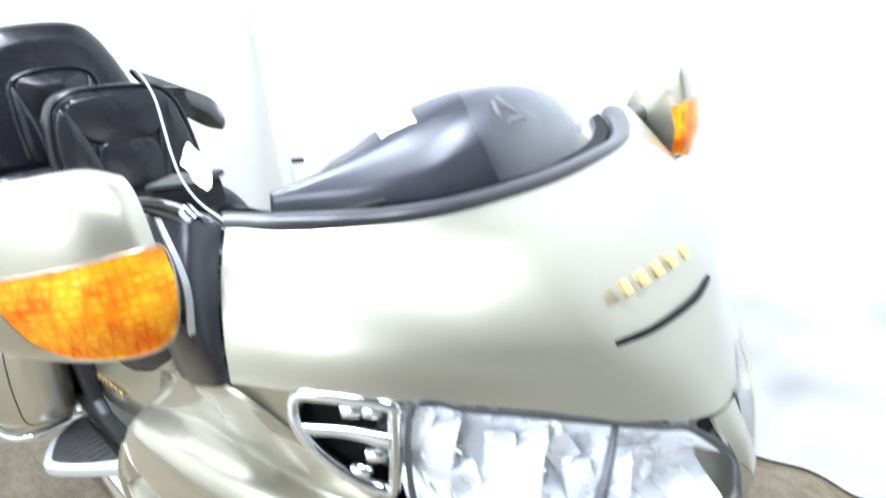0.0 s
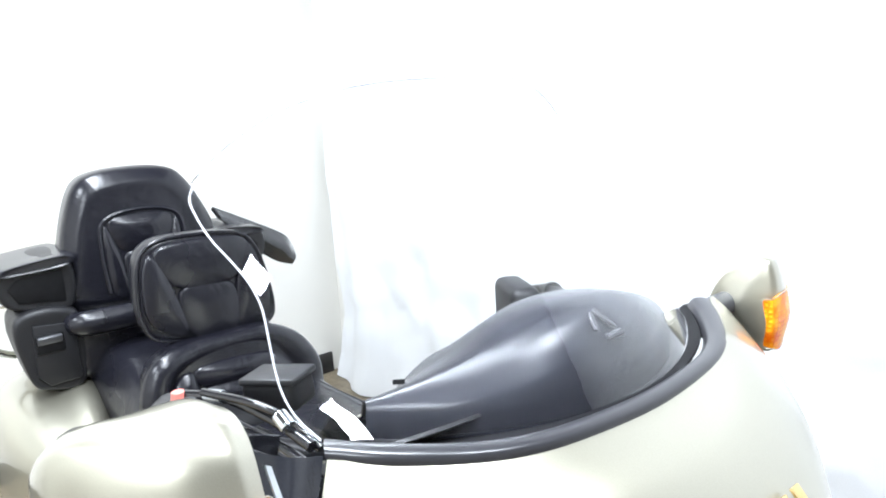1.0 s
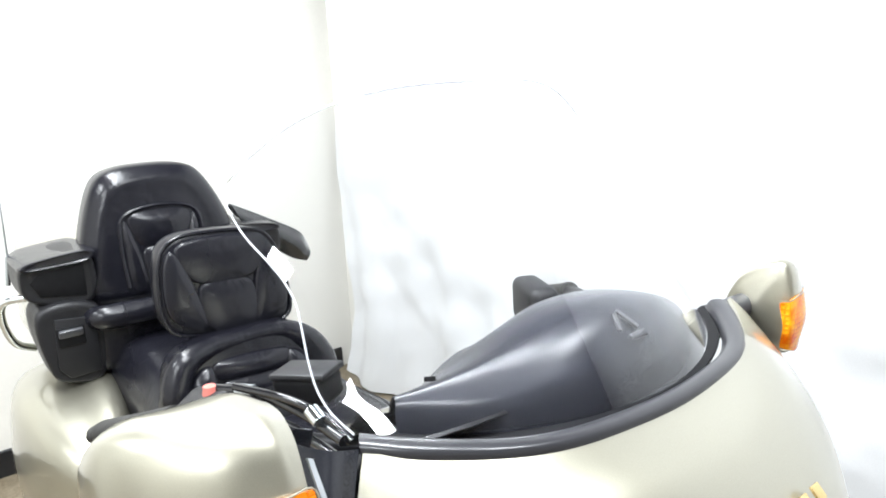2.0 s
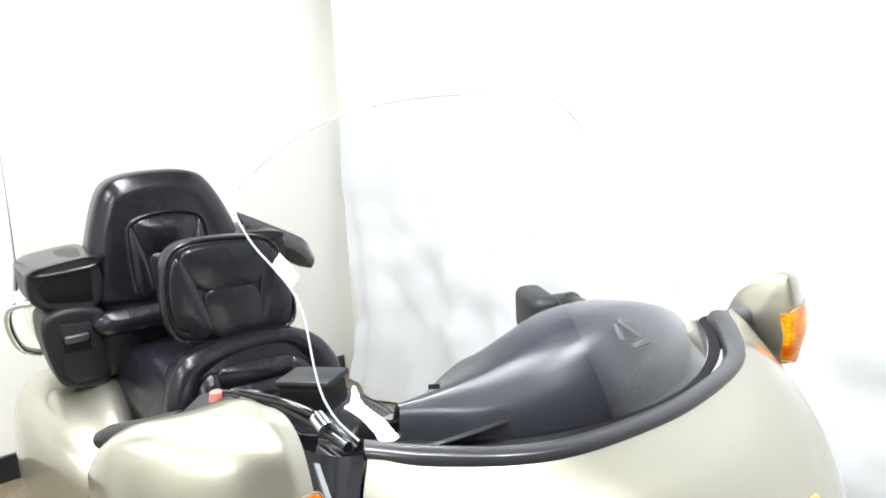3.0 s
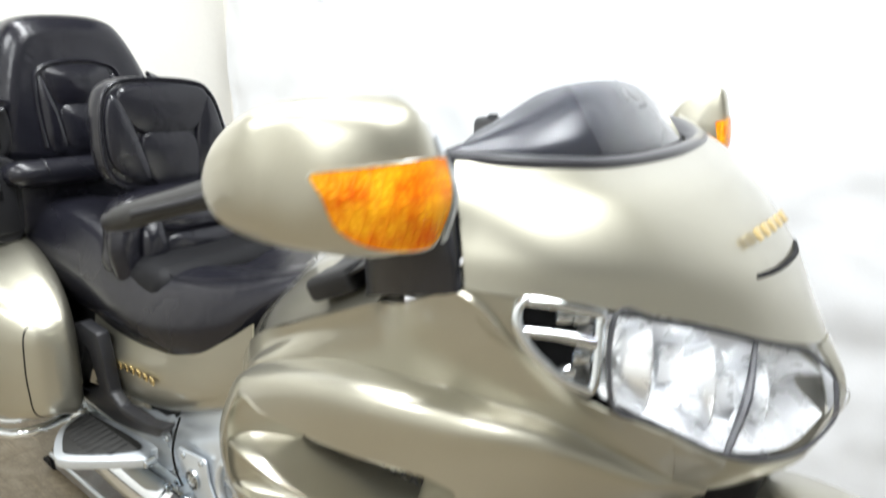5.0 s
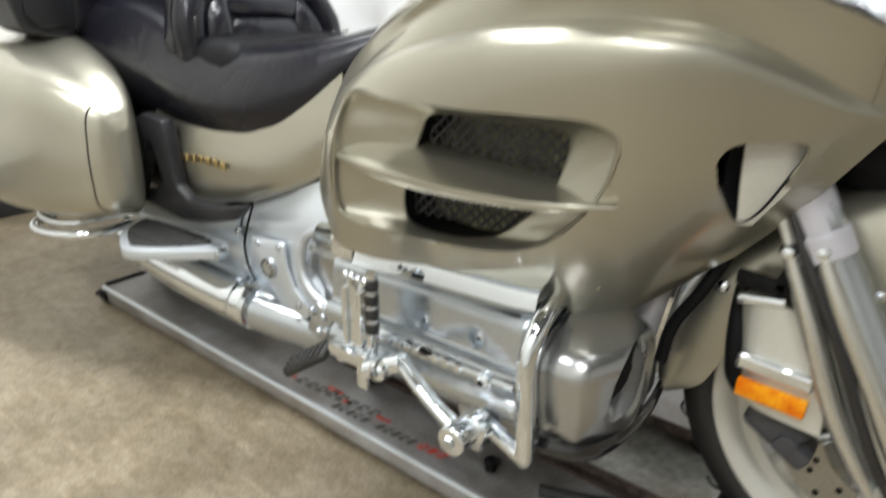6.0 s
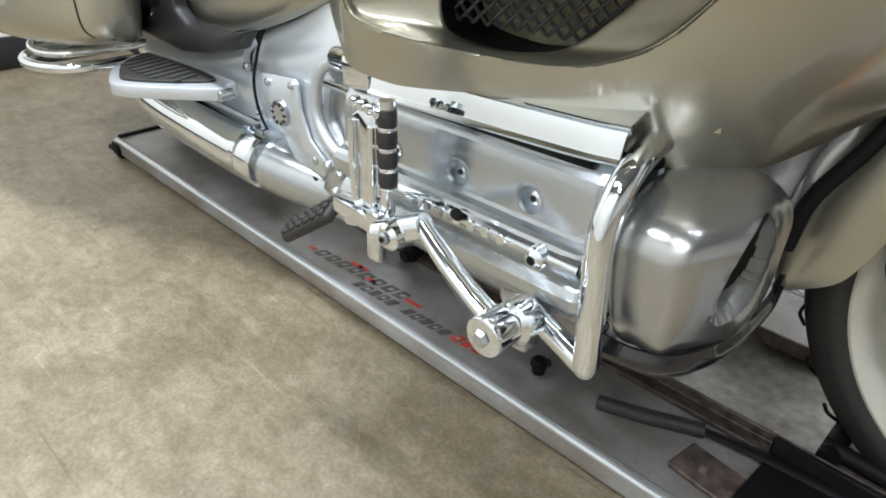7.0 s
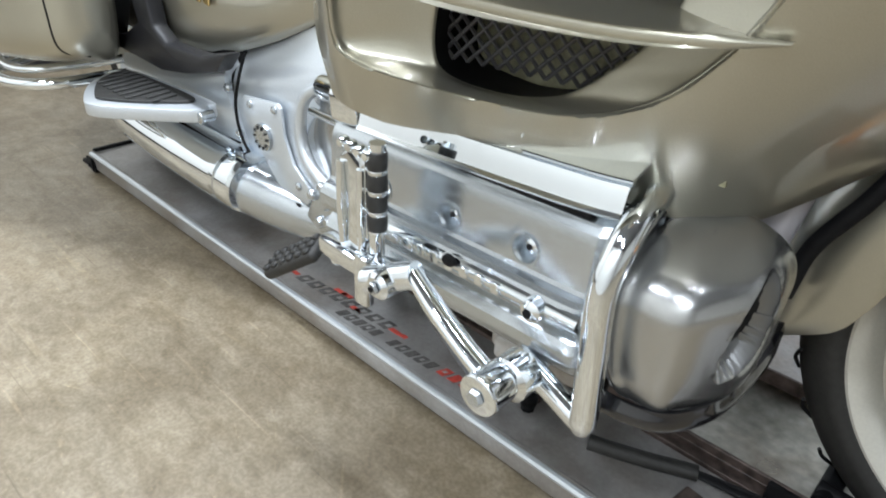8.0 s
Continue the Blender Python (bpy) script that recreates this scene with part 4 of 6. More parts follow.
def facing(x0, lean=0.0):
    """Pads that face forward: u is y, v is z, w goes to +x and leans back with height."""
    return lambda u, v, w: (x0 + w - lean * (v - 0.95), u, v)


def seam(pts, r=0.0016):
    return tube(pts, r, 6, 30)


def seats():
    sections = []
    for x, zb, zs, zt, w, dip in ((0.085, 0.765, 0.785, 0.805, 0.09, 0.0), (0.0, 0.682, 0.735, 0.775, 0.15, 0.01), (-0.08, 0.600, 0.69, 0.752, 0.190, 0.018), (-0.19, 0.558, 0.660, 0.735, 0.214, 0.02),
                                 (-0.31, 0.560, 0.650, 0.728, 0.222, 0.018), (-0.42, 0.572, 0.665, 0.745, 0.222, 0.012), (-0.54, 0.585, 0.690, 0.785, 0.215, 0.012), (-0.66, 0.595, 0.720, 0.808, 0.212, 0.012), (-0.78, 0.63, 0.74, 0.812, 0.205, 0.01)):
        c = 0.06 * min(x, 0)
        half = [(x, c - w * 0.93, zb), (x, c - w * 1.02, (zb + zs) / 2), (x, c - w, zs), (x, c - w * 0.82, zt - 0.012), (x, c - w * 0.45, zt), (x, c, zt - dip)]
        sections.append(half + [(x, 2 * c - y, z) for x, y, z in reversed(half[:-1])])
    seat = part("seat", loft(sections, 60, 60, 0.0, False), LEATHER, bike, "black leatherette two-up touring seat")
    for y0 in (-0.165, 0.13):
        part("seat_seam", seam([(-0.02, y0 * 0.8, 0.768), (-0.10, y0 * 1.02, 0.751), (-0.2, y0 * 1.12, 0.734), (-0.3, y0 * 1.12, 0.729), (-0.38, y0, 0.742)]), LEATHER, seat)
    # rider's lumbar roll: a thick horseshoe round three panels
    hump = [(-0.215, 0.700), (-0.222, 0.775), (-0.200, 0.840), (-0.130, 0.868), (-0.02, 0.872), (0.07, 0.866), (0.130, 0.826), (0.172, 0.765), (0.180, 0.705), (0.0, 0.690)]
    back = part("lumbar_roll", cushion(hump, 0.085, 0.004, facing(-0.50, 0.12), soft=0.93), LEATHER, seat, "black quilted rider lumbar rest")
    part("lumbar_bolster", tube([(-0.395, -0.205, 0.700), (-0.40, -0.206, 0.775), (-0.41, -0.178, 0.832), (-0.42, -0.11, 0.850), (-0.422, -0.02, 0.853), (-0.42, 0.06, 0.848), (-0.41, 0.118, 0.812), (-0.40, 0.152, 0.755), (-0.395, 0.160, 0.70)], [0.030, 0.034, 0.032, 0.024, 0.022, 0.024, 0.032, 0.034, 0.030], 14, 60), LEATHER, back)
    for ol, d in (([(-0.100, 0.775), (-0.108, 0.820), (0.052, 0.812), (0.044, 0.768)], 0.020), ([(-0.106, 0.720), (-0.100, 0.772), (0.044, 0.765), (0.046, 0.708)], 0.024)):
        part("lumbar_panel", cushion(smooth_outline(ol, 24), d, 0.010, facing(-0.422, 0.12)), LEATHER, back)
    part("lumbar_panel", cushion(smooth_outline([(-0.175, 0.712), (-0.172, 0.79), (-0.125, 0.812), (-0.118, 0.72)], 24), 0.026, 0.012, facing(-0.425, 0.12)), LEATHER, back)
    part("lumbar_panel", cushion(smooth_outline([(0.055, 0.715), (0.058, 0.80), (0.100, 0.785), (0.130, 0.72)], 24), 0.026, 0.012, facing(-0.425, 0.12)), LEATHER, back)
    # rider backrest pad on its post
    pad_ol = [(-0.186, 0.905), (-0.196, 0.960), (-0.186, 1.050), (-0.160, 1.092), (-0.100, 1.105), (0.030, 1.094), (0.076, 1.066), (0.100, 1.000), (0.112, 0.900), (0.092, 0.862), (0.030, 0.850), (-0.10, 0.868), (-0.160, 0.880)]
    pad = part("rider_backrest", cushion(pad_ol, 0.070, 0.004, facing(-0.535, 0.05), 64, 0.95), LEATHER, bike, "black quilted rider backrest pad")
    for ol in ([(-0.112, 0.995), (-0.140, 1.085), (0.052, 1.078), (0.020, 0.990)], [(-0.092, 0.880), (-0.104, 0.984), (0.014, 0.978), (0.008, 0.866)]):
        part("backrest_panel", cushion(smooth_outline(ol, 28), 0.016, 0.006, facing(-0.468, 0.05), 40, 0.93), LEATHER, pad)
    part("backrest_panel", cushion(smooth_outline([(-0.178, 0.925), (-0.182, 1.03), (-0.155, 1.072), (-0.118, 0.985), (-0.102, 0.884)], 28), 0.018, 0.008, facing(-0.470, 0.05), 40, 0.92), LEATHER, pad)
    part("backrest_panel", cushion(smooth_outline([(0.020, 0.870), (0.026, 0.98), (0.062, 1.062), (0.090, 1.00), (0.098, 0.905)], 28), 0.018, 0.008, facing(-0.470, 0.05), 40, 0.92), LEATHER, pad)
    part("backrest_piping", tube([(-0.466 - 0.05 * (z - 0.95), u, z) for u, z in pad_ol], 0.0045, 8, 90, True), LEATHER, pad, "raised piping")
    part("backrest_post", rbox(0.03, 0.09, 0.10, pose(-0.50, -0.045, 0.835), 0.008, 2), PLASTIC, pad, "black backrest post")
    # passenger backrest
    c = -0.074
    ol = [(u, v - 0.010) for u, v in [(c - 0.205, 0.905), (c - 0.200, 1.00), (c - 0.176, 1.11), (c - 0.138, 1.205), (c - 0.09, 1.238), (c, 1.246), (c + 0.09, 1.238), (c + 0.138, 1.205), (c + 0.186, 1.11), (c + 0.216, 1.00), (c + 0.222, 0.905), (c, 0.885)]]
    rest = part("passenger_backrest", cushion(ol, 0.135, 0.004, facing(-0.93, 0.10), 64, 0.84), LEATHER, bike, "black padded passenger backrest")
    for pol in ([(c - 0.052, 1.030), (c - 0.078, 1.108), (c, 1.122), (c + 0.078, 1.108), (c + 0.052, 1.030)], [(c - 0.046, 0.925), (c - 0.050, 1.022), (c + 0.050, 1.022), (c + 0.046, 0.925)],
                [(c - 0.094, 0.925), (c - 0.100, 1.05), (c - 0.088, 1.10), (c - 0.060, 1.02), (c - 0.054, 0.925)], [(c + 0.094, 0.925), (c + 0.100, 1.05), (c + 0.088, 1.10), (c + 0.060, 1.02), (c + 0.054, 0.925)]):
        part("backrest_panel", cushion(smooth_outline(pol, 28), 0.014, 0.010, facing(-0.802, 0.10), 40, 0.92), LEATHER, rest)
    part("backrest_piping", tube([(-0.792 - 0.1 * (z - 0.95), c + u, z) for u, z in ((-0.104, 0.93), (-0.106, 1.04), (-0.090, 1.112), (0, 1.132), (0.090, 1.112), (0.106, 1.04), (0.104, 0.93))], 0.006, 8, 50), LEATHER, rest, "raised piping round the inset")
    part("seat_step", rbox(0.13, 0.44, 0.16, pose(-0.815, c, 0.805), 0.04, 4), LEATHER, bike, "black padded step behind the seat")
    # bolster roll across the foot of the passenger backrest
    roll = part("lumbar_bolster", tube([(-0.80, -0.282, 0.880), (-0.745, -0.268, 0.882), (-0.735, -0.22, 0.880), (-0.735, -0.08, 0.876), (-0.735, 0.06, 0.872), (-0.745, 0.13, 0.872), (-0.80, 0.15, 0.872)], [0.026, 0.030, 0.032, 0.032, 0.032, 0.030, 0.026], 14, 50), LEATHER, bike, "black padded roll under the backrest")
    for y in (-0.215, 0.04):
        part("roll_seam", tube([(-0.735, y, 0.880), (-0.7035, y, 0.884), (-0.712, y, 0.904), (-0.735, y, 0.912)], 0.0028, 6, 16), LEATHER, roll)


seats()


def trunk():
    c = -0.085
    box = part("trunk", rbox(0.36, 0.62, 0.30, pose(-1.10, c, 0.90), 0.06, 5, (0.94, 0.92)), PAINT, bike, "champagne rear trunk behind the backrest")
    for s in (1, -1):
        y = lambda v: c + s * (v + 0.022 - c)
        # upper arm pod with a fabric front, lower pod with a pocket latch
        ol = [(y(-0.290), 0.920), (y(-0.286), 1.046), (y(-0.415), 1.034), (y(-0.442), 1.000), (y(-0.420), 0.940)]
        pod = part("arm_pod", cushion(ol, 0.20, 0.004, facing(-0.98, 0.0), 40, 0.96), PLASTIC, bike, "black passenger arm pod")
        part("speaker_cloth", prism([(y(-0.302), 0.938), (y(-0.300), 1.018), (y(-0.400), 1.010), (y(-0.420), 0.990), (y(-0.402), 0.952)], 0.006, "x", -0.781, 0.002), BLACK, pod, "black speaker cloth")
        lid = [(y(-0.285), 1.028), (y(-0.285), 1.053), (y(-0.412), 1.042), (y(-0.432), 1.022)]
        part("arm_pad", cushion(lid, 0.22, 0.0, facing(-0.985, 0.0), 36, 0.96), LEATHER, pod)
        low = [(y(-0.292), 0.735), (y(-0.285), 0.910), (y(-0.420), 0.920), (y(-0.412), 0.770), (y(-0.375), 0.730)]
        pod2 = part("side_pocket", cushion(low, 0.16, 0.004, facing(-0.915, 0.0), 40, 0.96), PLASTIC, bike, "black side pocket with a recessed latch")
        door = [(y(-0.300), 0.748), (y(-0.298), 0.890), (y(-0.388), 0.900), (y(-0.396), 0.775), (y(-0.372), 0.745)]
        part("pocket_door", prism(door, 0.008, "x", -0.752, 0.003), PLASTIC, pod2)
        part("latch_recess", rbox(0.010, 0.062, 0.048, pose(-0.744, y(-0.358), 0.852), 0.004, 2), BLACK, pod2)
        part("latch_flap", rbox(0.012, 0.054, 0.020, pose(-0.738, y(-0.358), 0.862, 0, 20, 0), 0.004, 2), DARK_TRIM, pod2)
        part("grab_rail", tube([(-0.90, y(-0.415), 0.93), (-0.93, y(-0.465), 0.92), (-0.95, y(-0.475), 0.87), (-0.97, y(-0.455), 0.80), (-1.0, y(-0.41), 0.765)], 0.010, 12, 40), CHROME, bike, "chrome trunk grab rail")
    part("antenna", joined(bar((-0.95, -0.425, 0.96), (-0.95, -0.415, 1.03), 0.006), tube([(-0.95, -0.415, 1.03), (-0.955, -0.408, 1.2), (-0.975, -0.40, 1.55)], [0.003, 0.0022, 0.0015], 8, 20)), ALLOY, bike, "thin whip antenna")
    # glossy trunk wing seen past the backrest on the far side
    part("trunk_wing", loft([[(-0.875, 0.145, 1.098), (-0.87, 0.247, 1.043), (-0.87, 0.350, 0.984), (-0.89, 0.390, 0.935)], [(-0.842, 0.155, 1.062), (-0.832, 0.242, 1.005), (-0.838, 0.335, 0.945), (-0.865, 0.385, 0.905)], [(-0.86, 0.165, 1.030), (-0.85, 0.228, 0.972), (-0.855, 0.310, 0.908), (-0.875, 0.375, 0.880)]], 24, 16, 0.012), GLOSS, bike, "glossy black trunk wing")


trunk()


def saddlebag(side):
    c = -0.05 if side > 0 else -0.088
    def s(p):
        return (p[0], p[1] if side > 0 else 2 * c - p[1], p[2])
    rings = []
    for x, yi, yo, zb, zt, r in ((-0.470, -0.318, -0.352, 0.430, 0.560, 0.8), (-0.486, -0.305, -0.390, 0.395, 0.605, 1), (-0.535, -0.285, -0.430, 0.372, 0.645, 1), (-0.640, -0.26, -0.470, 0.356, 0.682, 1), (-0.78, -0.24, -0.492, 0.345, 0.712, 1),
                                 (-0.92, -0.24, -0.490, 0.345, 0.712, 1), (-1.04, -0.24, -0.465, 0.360, 0.700, 1), (-1.12, -0.25, -0.42, 0.395, 0.680, 1), (-1.145, -0.28, -0.37, 0.45, 0.64, 1)):
        h = zt - zb
        rings.append([s(p) for p in ((x, yi, zb + 0.05 * h), (x, (yi + yo) / 2, zb), (x, yo * 0.93 + yi * 0.07, zb + 0.08 * h), (x, yo, zb + 0.33 * h), (x, yo * 0.985 + yi * 0.015, zb + 0.62 * h), (x, yo * 0.88 + yi * 0.12, zt - 0.08 * h), (x, (yi + yo) / 2, zt), (x, yi, zt - 0.04 * h))])
    bag = part("saddlebag", loft(rings, 56, 60, 0.0, True, True), PAINT, bike, "champagne hard saddlebag", angle=60)
    ring = [tuple(0.72 * a + 0.28 * b for a, b in zip(p, q)) for p, q in zip(rings[1], rings[2])]
    cy = sum(p[1] for p in ring) / 8
    cz = sum(p[2] for p in ring) / 8
    part("lid_seam", tube([(x, cy + (y - cy) * 1.02, cz + (z - cz) * 1.02) for x, y, z in ring[1:7]], 0.0030, 6, 90), BLACK, bag, "dark lid seam")
    return bag


saddlebag(1)
saddlebag(-1)


def side_covers():
    for s in (1, -1):
        m = Matrix.Diagonal((1, s, 1, 1))
        cover = part("side_cover", moved(loft([
            [(-0.520, -0.236, 0.584), (-0.42, -0.236, 0.570), (-0.28, -0.228, 0.568), (-0.15, -0.216, 0.594), (-0.06, -0.202, 0.645), (0.03, -0.20, 0.705)],
            [(-0.512, -0.248, 0.520), (-0.42, -0.250, 0.512), (-0.28, -0.240, 0.505), (-0.15, -0.228, 0.515), (-0.06, -0.213, 0.560), (0.03, -0.208, 0.605)],
            [(-0.500, -0.245, 0.445), (-0.42, -0.245, 0.432), (-0.29, -0.232, 0.436), (-0.16, -0.222, 0.470), (-0.06, -0.208, 0.512), (-0.005, -0.196, 0.540)],
            [(-0.490, -0.225, 0.412), (-0.42, -0.225, 0.404), (-0.30, -0.214, 0.412), (-0.17, -0.206, 0.452), (-0.06, -0.196, 0.500), (-0.005, -0.19, 0.528)]], 40, 24, 0.004), m), PAINT, bike, "champagne side cover under the seat")
        if s == 1:
            for k in range(8):
                x = -0.446 + 0.0245 * k
                part("badge_block", rbox(0.018, 0.004, 0.015 if k else 0.020, pose(x, -0.2545 + 0.055 * (x + 0.446), 0.504 - 0.002 * math.sin(k), 0, 8, -4), 0.0012, 1), GOLD, cover, "plain gold badge block", angle=30)
        # black frame trim with its open window
        trim = moved(cut(prism([(-0.594, 0.545), (-0.50, 0.585), (-0.421, 0.579), (-0.408, 0.53), (-0.396, 0.445), (-0.36, 0.425), (-0.25, 0.428), (-0.17, 0.448), (-0.205, 0.412), (-0.30, 0.388), (-0.39, 0.374), (-0.57, 0.382), (-0.62, 0.42), (-0.62, 0.50)], 0.030, "y", -0.282, 0.006, 2),
                         prism([(-0.487, 0.532), (-0.470, 0.525), (-0.444, 0.444), (-0.50, 0.415), (-0.565, 0.402)], 0.2, "y", -0.36)), m)
        part("frame_trim", trim, PLASTIC, bike, "black satin frame trim")
    part("tail_core", rbox(0.75, 0.34, 0.36, pose(-0.62, -0.05, 0.56), 0.04, 3), BLACK, bike, "black rear frame core")


side_covers()


def handlebar():
    rig = part("handlebar", tube([(0.085, -0.440, 0.957), (0.20, -0.385, 0.998), (0.290, -0.330, 1.026), (0.36, -0.26, 0.985), (0.40, -0.14, 0.965), (0.42, 0, 0.96), (0.40, 0.14, 0.965), (0.36, 0.26, 0.985), (0.290, 0.330, 1.015), (0.20, 0.385, 0.998), (0.085, 0.44, 0.957)], 0.0125, 12, 90), PLASTIC, bike, "black handlebar with grips and levers")
    for s in (1, -1):
        part("grip", tube([(0.082, -0.442 * s, 0.956), (0.10, -0.433 * s, 0.963), (0.17, -0.400 * s, 0.988), (0.215, -0.377 * s, 1.003)], [0.016, 0.0185, 0.0180, 0.0205], 16, 30), RUBBER, rig, "black rubber grip")
        part("bar_end", tube([(0.070, -0.448 * s, 0.952), (0.085, -0.441 * s, 0.957)], [0.013, 0.016], 14, 6), PLASTIC, rig)
        if s == -1:
            part("fluid_reservoir", rbox(0.140, 0.055, 0.085, pose(0.232, 0.262, 1.010, 0, -4, -30), 0.018, 4), PLASTIC, rig, "dark rounded clutch reservoir")
            continue
        part("lever", tube([(0.150, -0.452 * s, 0.978), (0.22, -0.410 * s, 1.000), (0.30, -0.352 * s, 1.030), (0.335, -0.318 * s, 1.040)], [0.006, 0.007, 0.008, 0.010], 10, 30), PLASTIC, rig)
        part("switch_housing", rbox(0.075, 0.05, 0.050, pose(0.262, -0.345 * s, 1.022, 15, -12, 28 * s), 0.010, 3), PLASTIC, rig)
        part("switch_knob", moved(lathe([(0, 0.012), (0.008, 0.011), (0.010, 0.0)], (0, 0, 0), "z", 14), pose(0.262, -0.345 * s, 1.045)), RED_KNOB if s == 1 else BLACK, rig)
        part("fluid_reservoir", rbox(0.074, 0.048, 0.036, pose(0.345, -0.254, 1.054, 0, -6, 30), 0.008, 3), BLACK, rig, "black fluid reservoir")
        part("reservoir_cap", rbox(0.078, 0.052, 0.009, pose(0.345, -0.254, 1.074, 0, -6, 30), 0.004, 2), PLASTIC, rig)
        for k in range(4):
            part("control_cable", tube([(0.27 + 0.015 * k, (-0.335 + 0.02 * k) * s, 1.025 - 0.008 * k), (0.34, (-0.31 + 0.015 * k) * s, 1.022 - 0.01 * k), (0.40, (-0.27 + 0.01 * k) * s, 0.985 - 0.01 * k), (0.44, (-0.22 + 0.02 * k) * s, 0.93)], 0.0048, 8, 24), BLACK, rig)
    part("dash_shelf", loft(mirror_rows([[(0.30, -0.290, 0.868), (0.29, -0.15, 0.905), (0.28, 0.0, 0.915)], [(0.40, -0.300, 0.915), (0.40, -0.16, 0.955), (0.40, 0.0, 0.965)], [(0.50, -0.305, 0.985), (0.50, -0.17, 1.01), (0.50, 0.0, 1.02)], [(0.545, -0.30, 1.06), (0.57, -0.17, 1.06), (0.58, 0.0, 1.06)]]), 40, 24, 0.004), PLASTIC, bike, "black dash shelf")
    part("fairing_pocket", rbox(0.085, 0.06, 0.034, pose(0.352, -0.278, 0.890, 8, -24, 6), 0.010, 3), PLASTIC, bike, "black fairing pocket lid")


handlebar()


def hoses():
    """Black hoses and a small chrome joint between the switch housing and the dash."""
    for k, (pts, rad) in enumerate((([(0.262, -0.338, 1.050), (0.321, -0.310, 1.055), (0.401, -0.290, 1.050), (0.469, -0.280, 1.040)], 0.0065),
                                    ([(0.300, -0.328, 1.062), (0.386, -0.300, 1.066), (0.437, -0.280, 1.054), (0.470, -0.270, 1.035)], 0.0050),
                                    ([(0.270, -0.345, 1.038), (0.340, -0.318, 1.030), (0.420, -0.295, 1.028), (0.478, -0.285, 1.020)], 0.0055))):
        part("hose", tube(pts, rad, 10, 30), GLOSS, bike, "glossy black hose")
    part("hose_joint", bar((0.300, -0.324, 1.056), (0.322, -0.313, 1.058), 0.0085), ALLOY, bike, "small alloy hose joint")
    part("lever_pivot", bar((0.419, -0.290, 1.062), (0.436, -0.288, 1.052), 0.009), CHROME, bike, "small chrome pivot")


hoses()

# ---- the motorcycle: engine, guards, pegs, exhaust ----
def valve_side():
    """The right cylinder bank: alloy cover with three recessed bolts, chrome strip above, finned band below."""
    x0, x1 = 0.150, 0.512
    prof = [(-0.300, 0.457), (-0.322, 0.457), (-0.335, 0.452), (-0.341, 0.444), (-0.3435, 0.434), (-0.3465, 0.390), (-0.348, 0.386), (-0.356, 0.384), (-0.361, 0.381), (-0.364, 0.374), (-0.364, 0.362), (-0.360, 0.354), (-0.350, 0.350), (-0.347, 0.342), (-0.353, 0.337), (-0.358, 0.328), (-0.358, 0.316), (-0.353, 0.305), (-0.343, 0.296), (-0.31, 0.287), (-0.25, 0.285), (-0.25, 0.45)]
    n = 26
    rows = []
    for i in range(n):
        x = x0 + (x1 - x0) * i / (n - 1)
        e = min((x1 - x) / 0.02, 1)
        k = 1 - 0.10 * (1 - e) ** 2
        rise = 0.10 * (x - 0.36)
        rows.append([(x, -0.25 + (y + 0.25) * k, z * 1.0 + rise * 0.18) for y, z in prof])
    verts = [p for r in rows for p in r]
    m = len(prof)
    faces = [(i * m + j, i * m + (j + 1) % m, (i + 1) * m + (j + 1) % m, (i + 1) * m + j) for i in range(n - 1) for j in range(m)]
    faces += [tuple(range(m)), tuple((n - 1) * m + j for j in range(m))]
    body = bm_from(verts, faces)
    holes = [lathe([(0.0, -0.02), (0.0148, -0.02), (0.0136, 0.008), (0.0125, 0.022), (0.0, 0.022)], (x, -0.352, z), "y", 28) for x, z in ((0.236, 0.398), (0.335, 0.404), (0.430, 0.408))]
    cover = part("cylinder_cover", cut(body, *holes), ALLOY, bike, "silver alloy cylinder cover with recessed bolts", angle=14)
    for x, z in ((0.236, 0.398), (0.335, 0.404), (0.430, 0.408)):
        part("bolt", joined(lathe([(0.0, -0.012), (0.004, -0.012), (0.0075, -0.010), (0.0075, 0.0), (0.0, 0.0)], (x, -0.327, z), "y", 16)), CHROME, cover, "socket bolt")
        part("recess_rim", lathe([(0.0140, 0.0015), (0.0148, -0.0012), (0.0162, -0.0012), (0.0168, 0.0015)], (x, -0.3455, z), "y", 28), ALLOY, cover)
        part("bolt_socket", lathe([(0.0, -0.0005), (0.0035, -0.0005), (0.0035, 0.002), (0.0, 0.002)], (x, -0.3395, z), "y", 6), BLACK, cover)
    part("cover_bolt", joined(lathe([(0.0, -0.012), (0.006, -0.012), (0.011, -0.008), (0.012, 0.004), (0.0, 0.004)], (0.462, -0.366, 0.369), "y", 18)), CHROME, cover)
    part("bolt_socket", lathe([(0.0, -0.0005), (0.005, -0.0005), (0.005, 0.002), (0.0, 0.002)], (0.462, -0.3785, 0.369), "y", 6), BLACK, cover)
    # chrome studs and raised plain bars along the band
    strip = part("chrome_band", loft([[(0.235, -0.360, 0.377), (0.36, -0.362, 0.378), (0.505, -0.362, 0.380)], [(0.235, -0.3665, 0.368), (0.36, -0.3685, 0.369), (0.505, -0.3685, 0.371)], [(0.235, -0.360, 0.358), (0.36, -0.362, 0.359), (0.505, -0.362, 0.361)]], 30, 8, 0.004), CHROME, cover, "chrome band along the cover")
    for k in range(7):
        part("raised_bar", rbox(0.010, 0.004, 0.012, pose(0.300 + 0.0195 * k, -0.3685, 0.3680 + 0.0003 * k, 0, -8, 0), 0.001, 1), CHROME, strip)
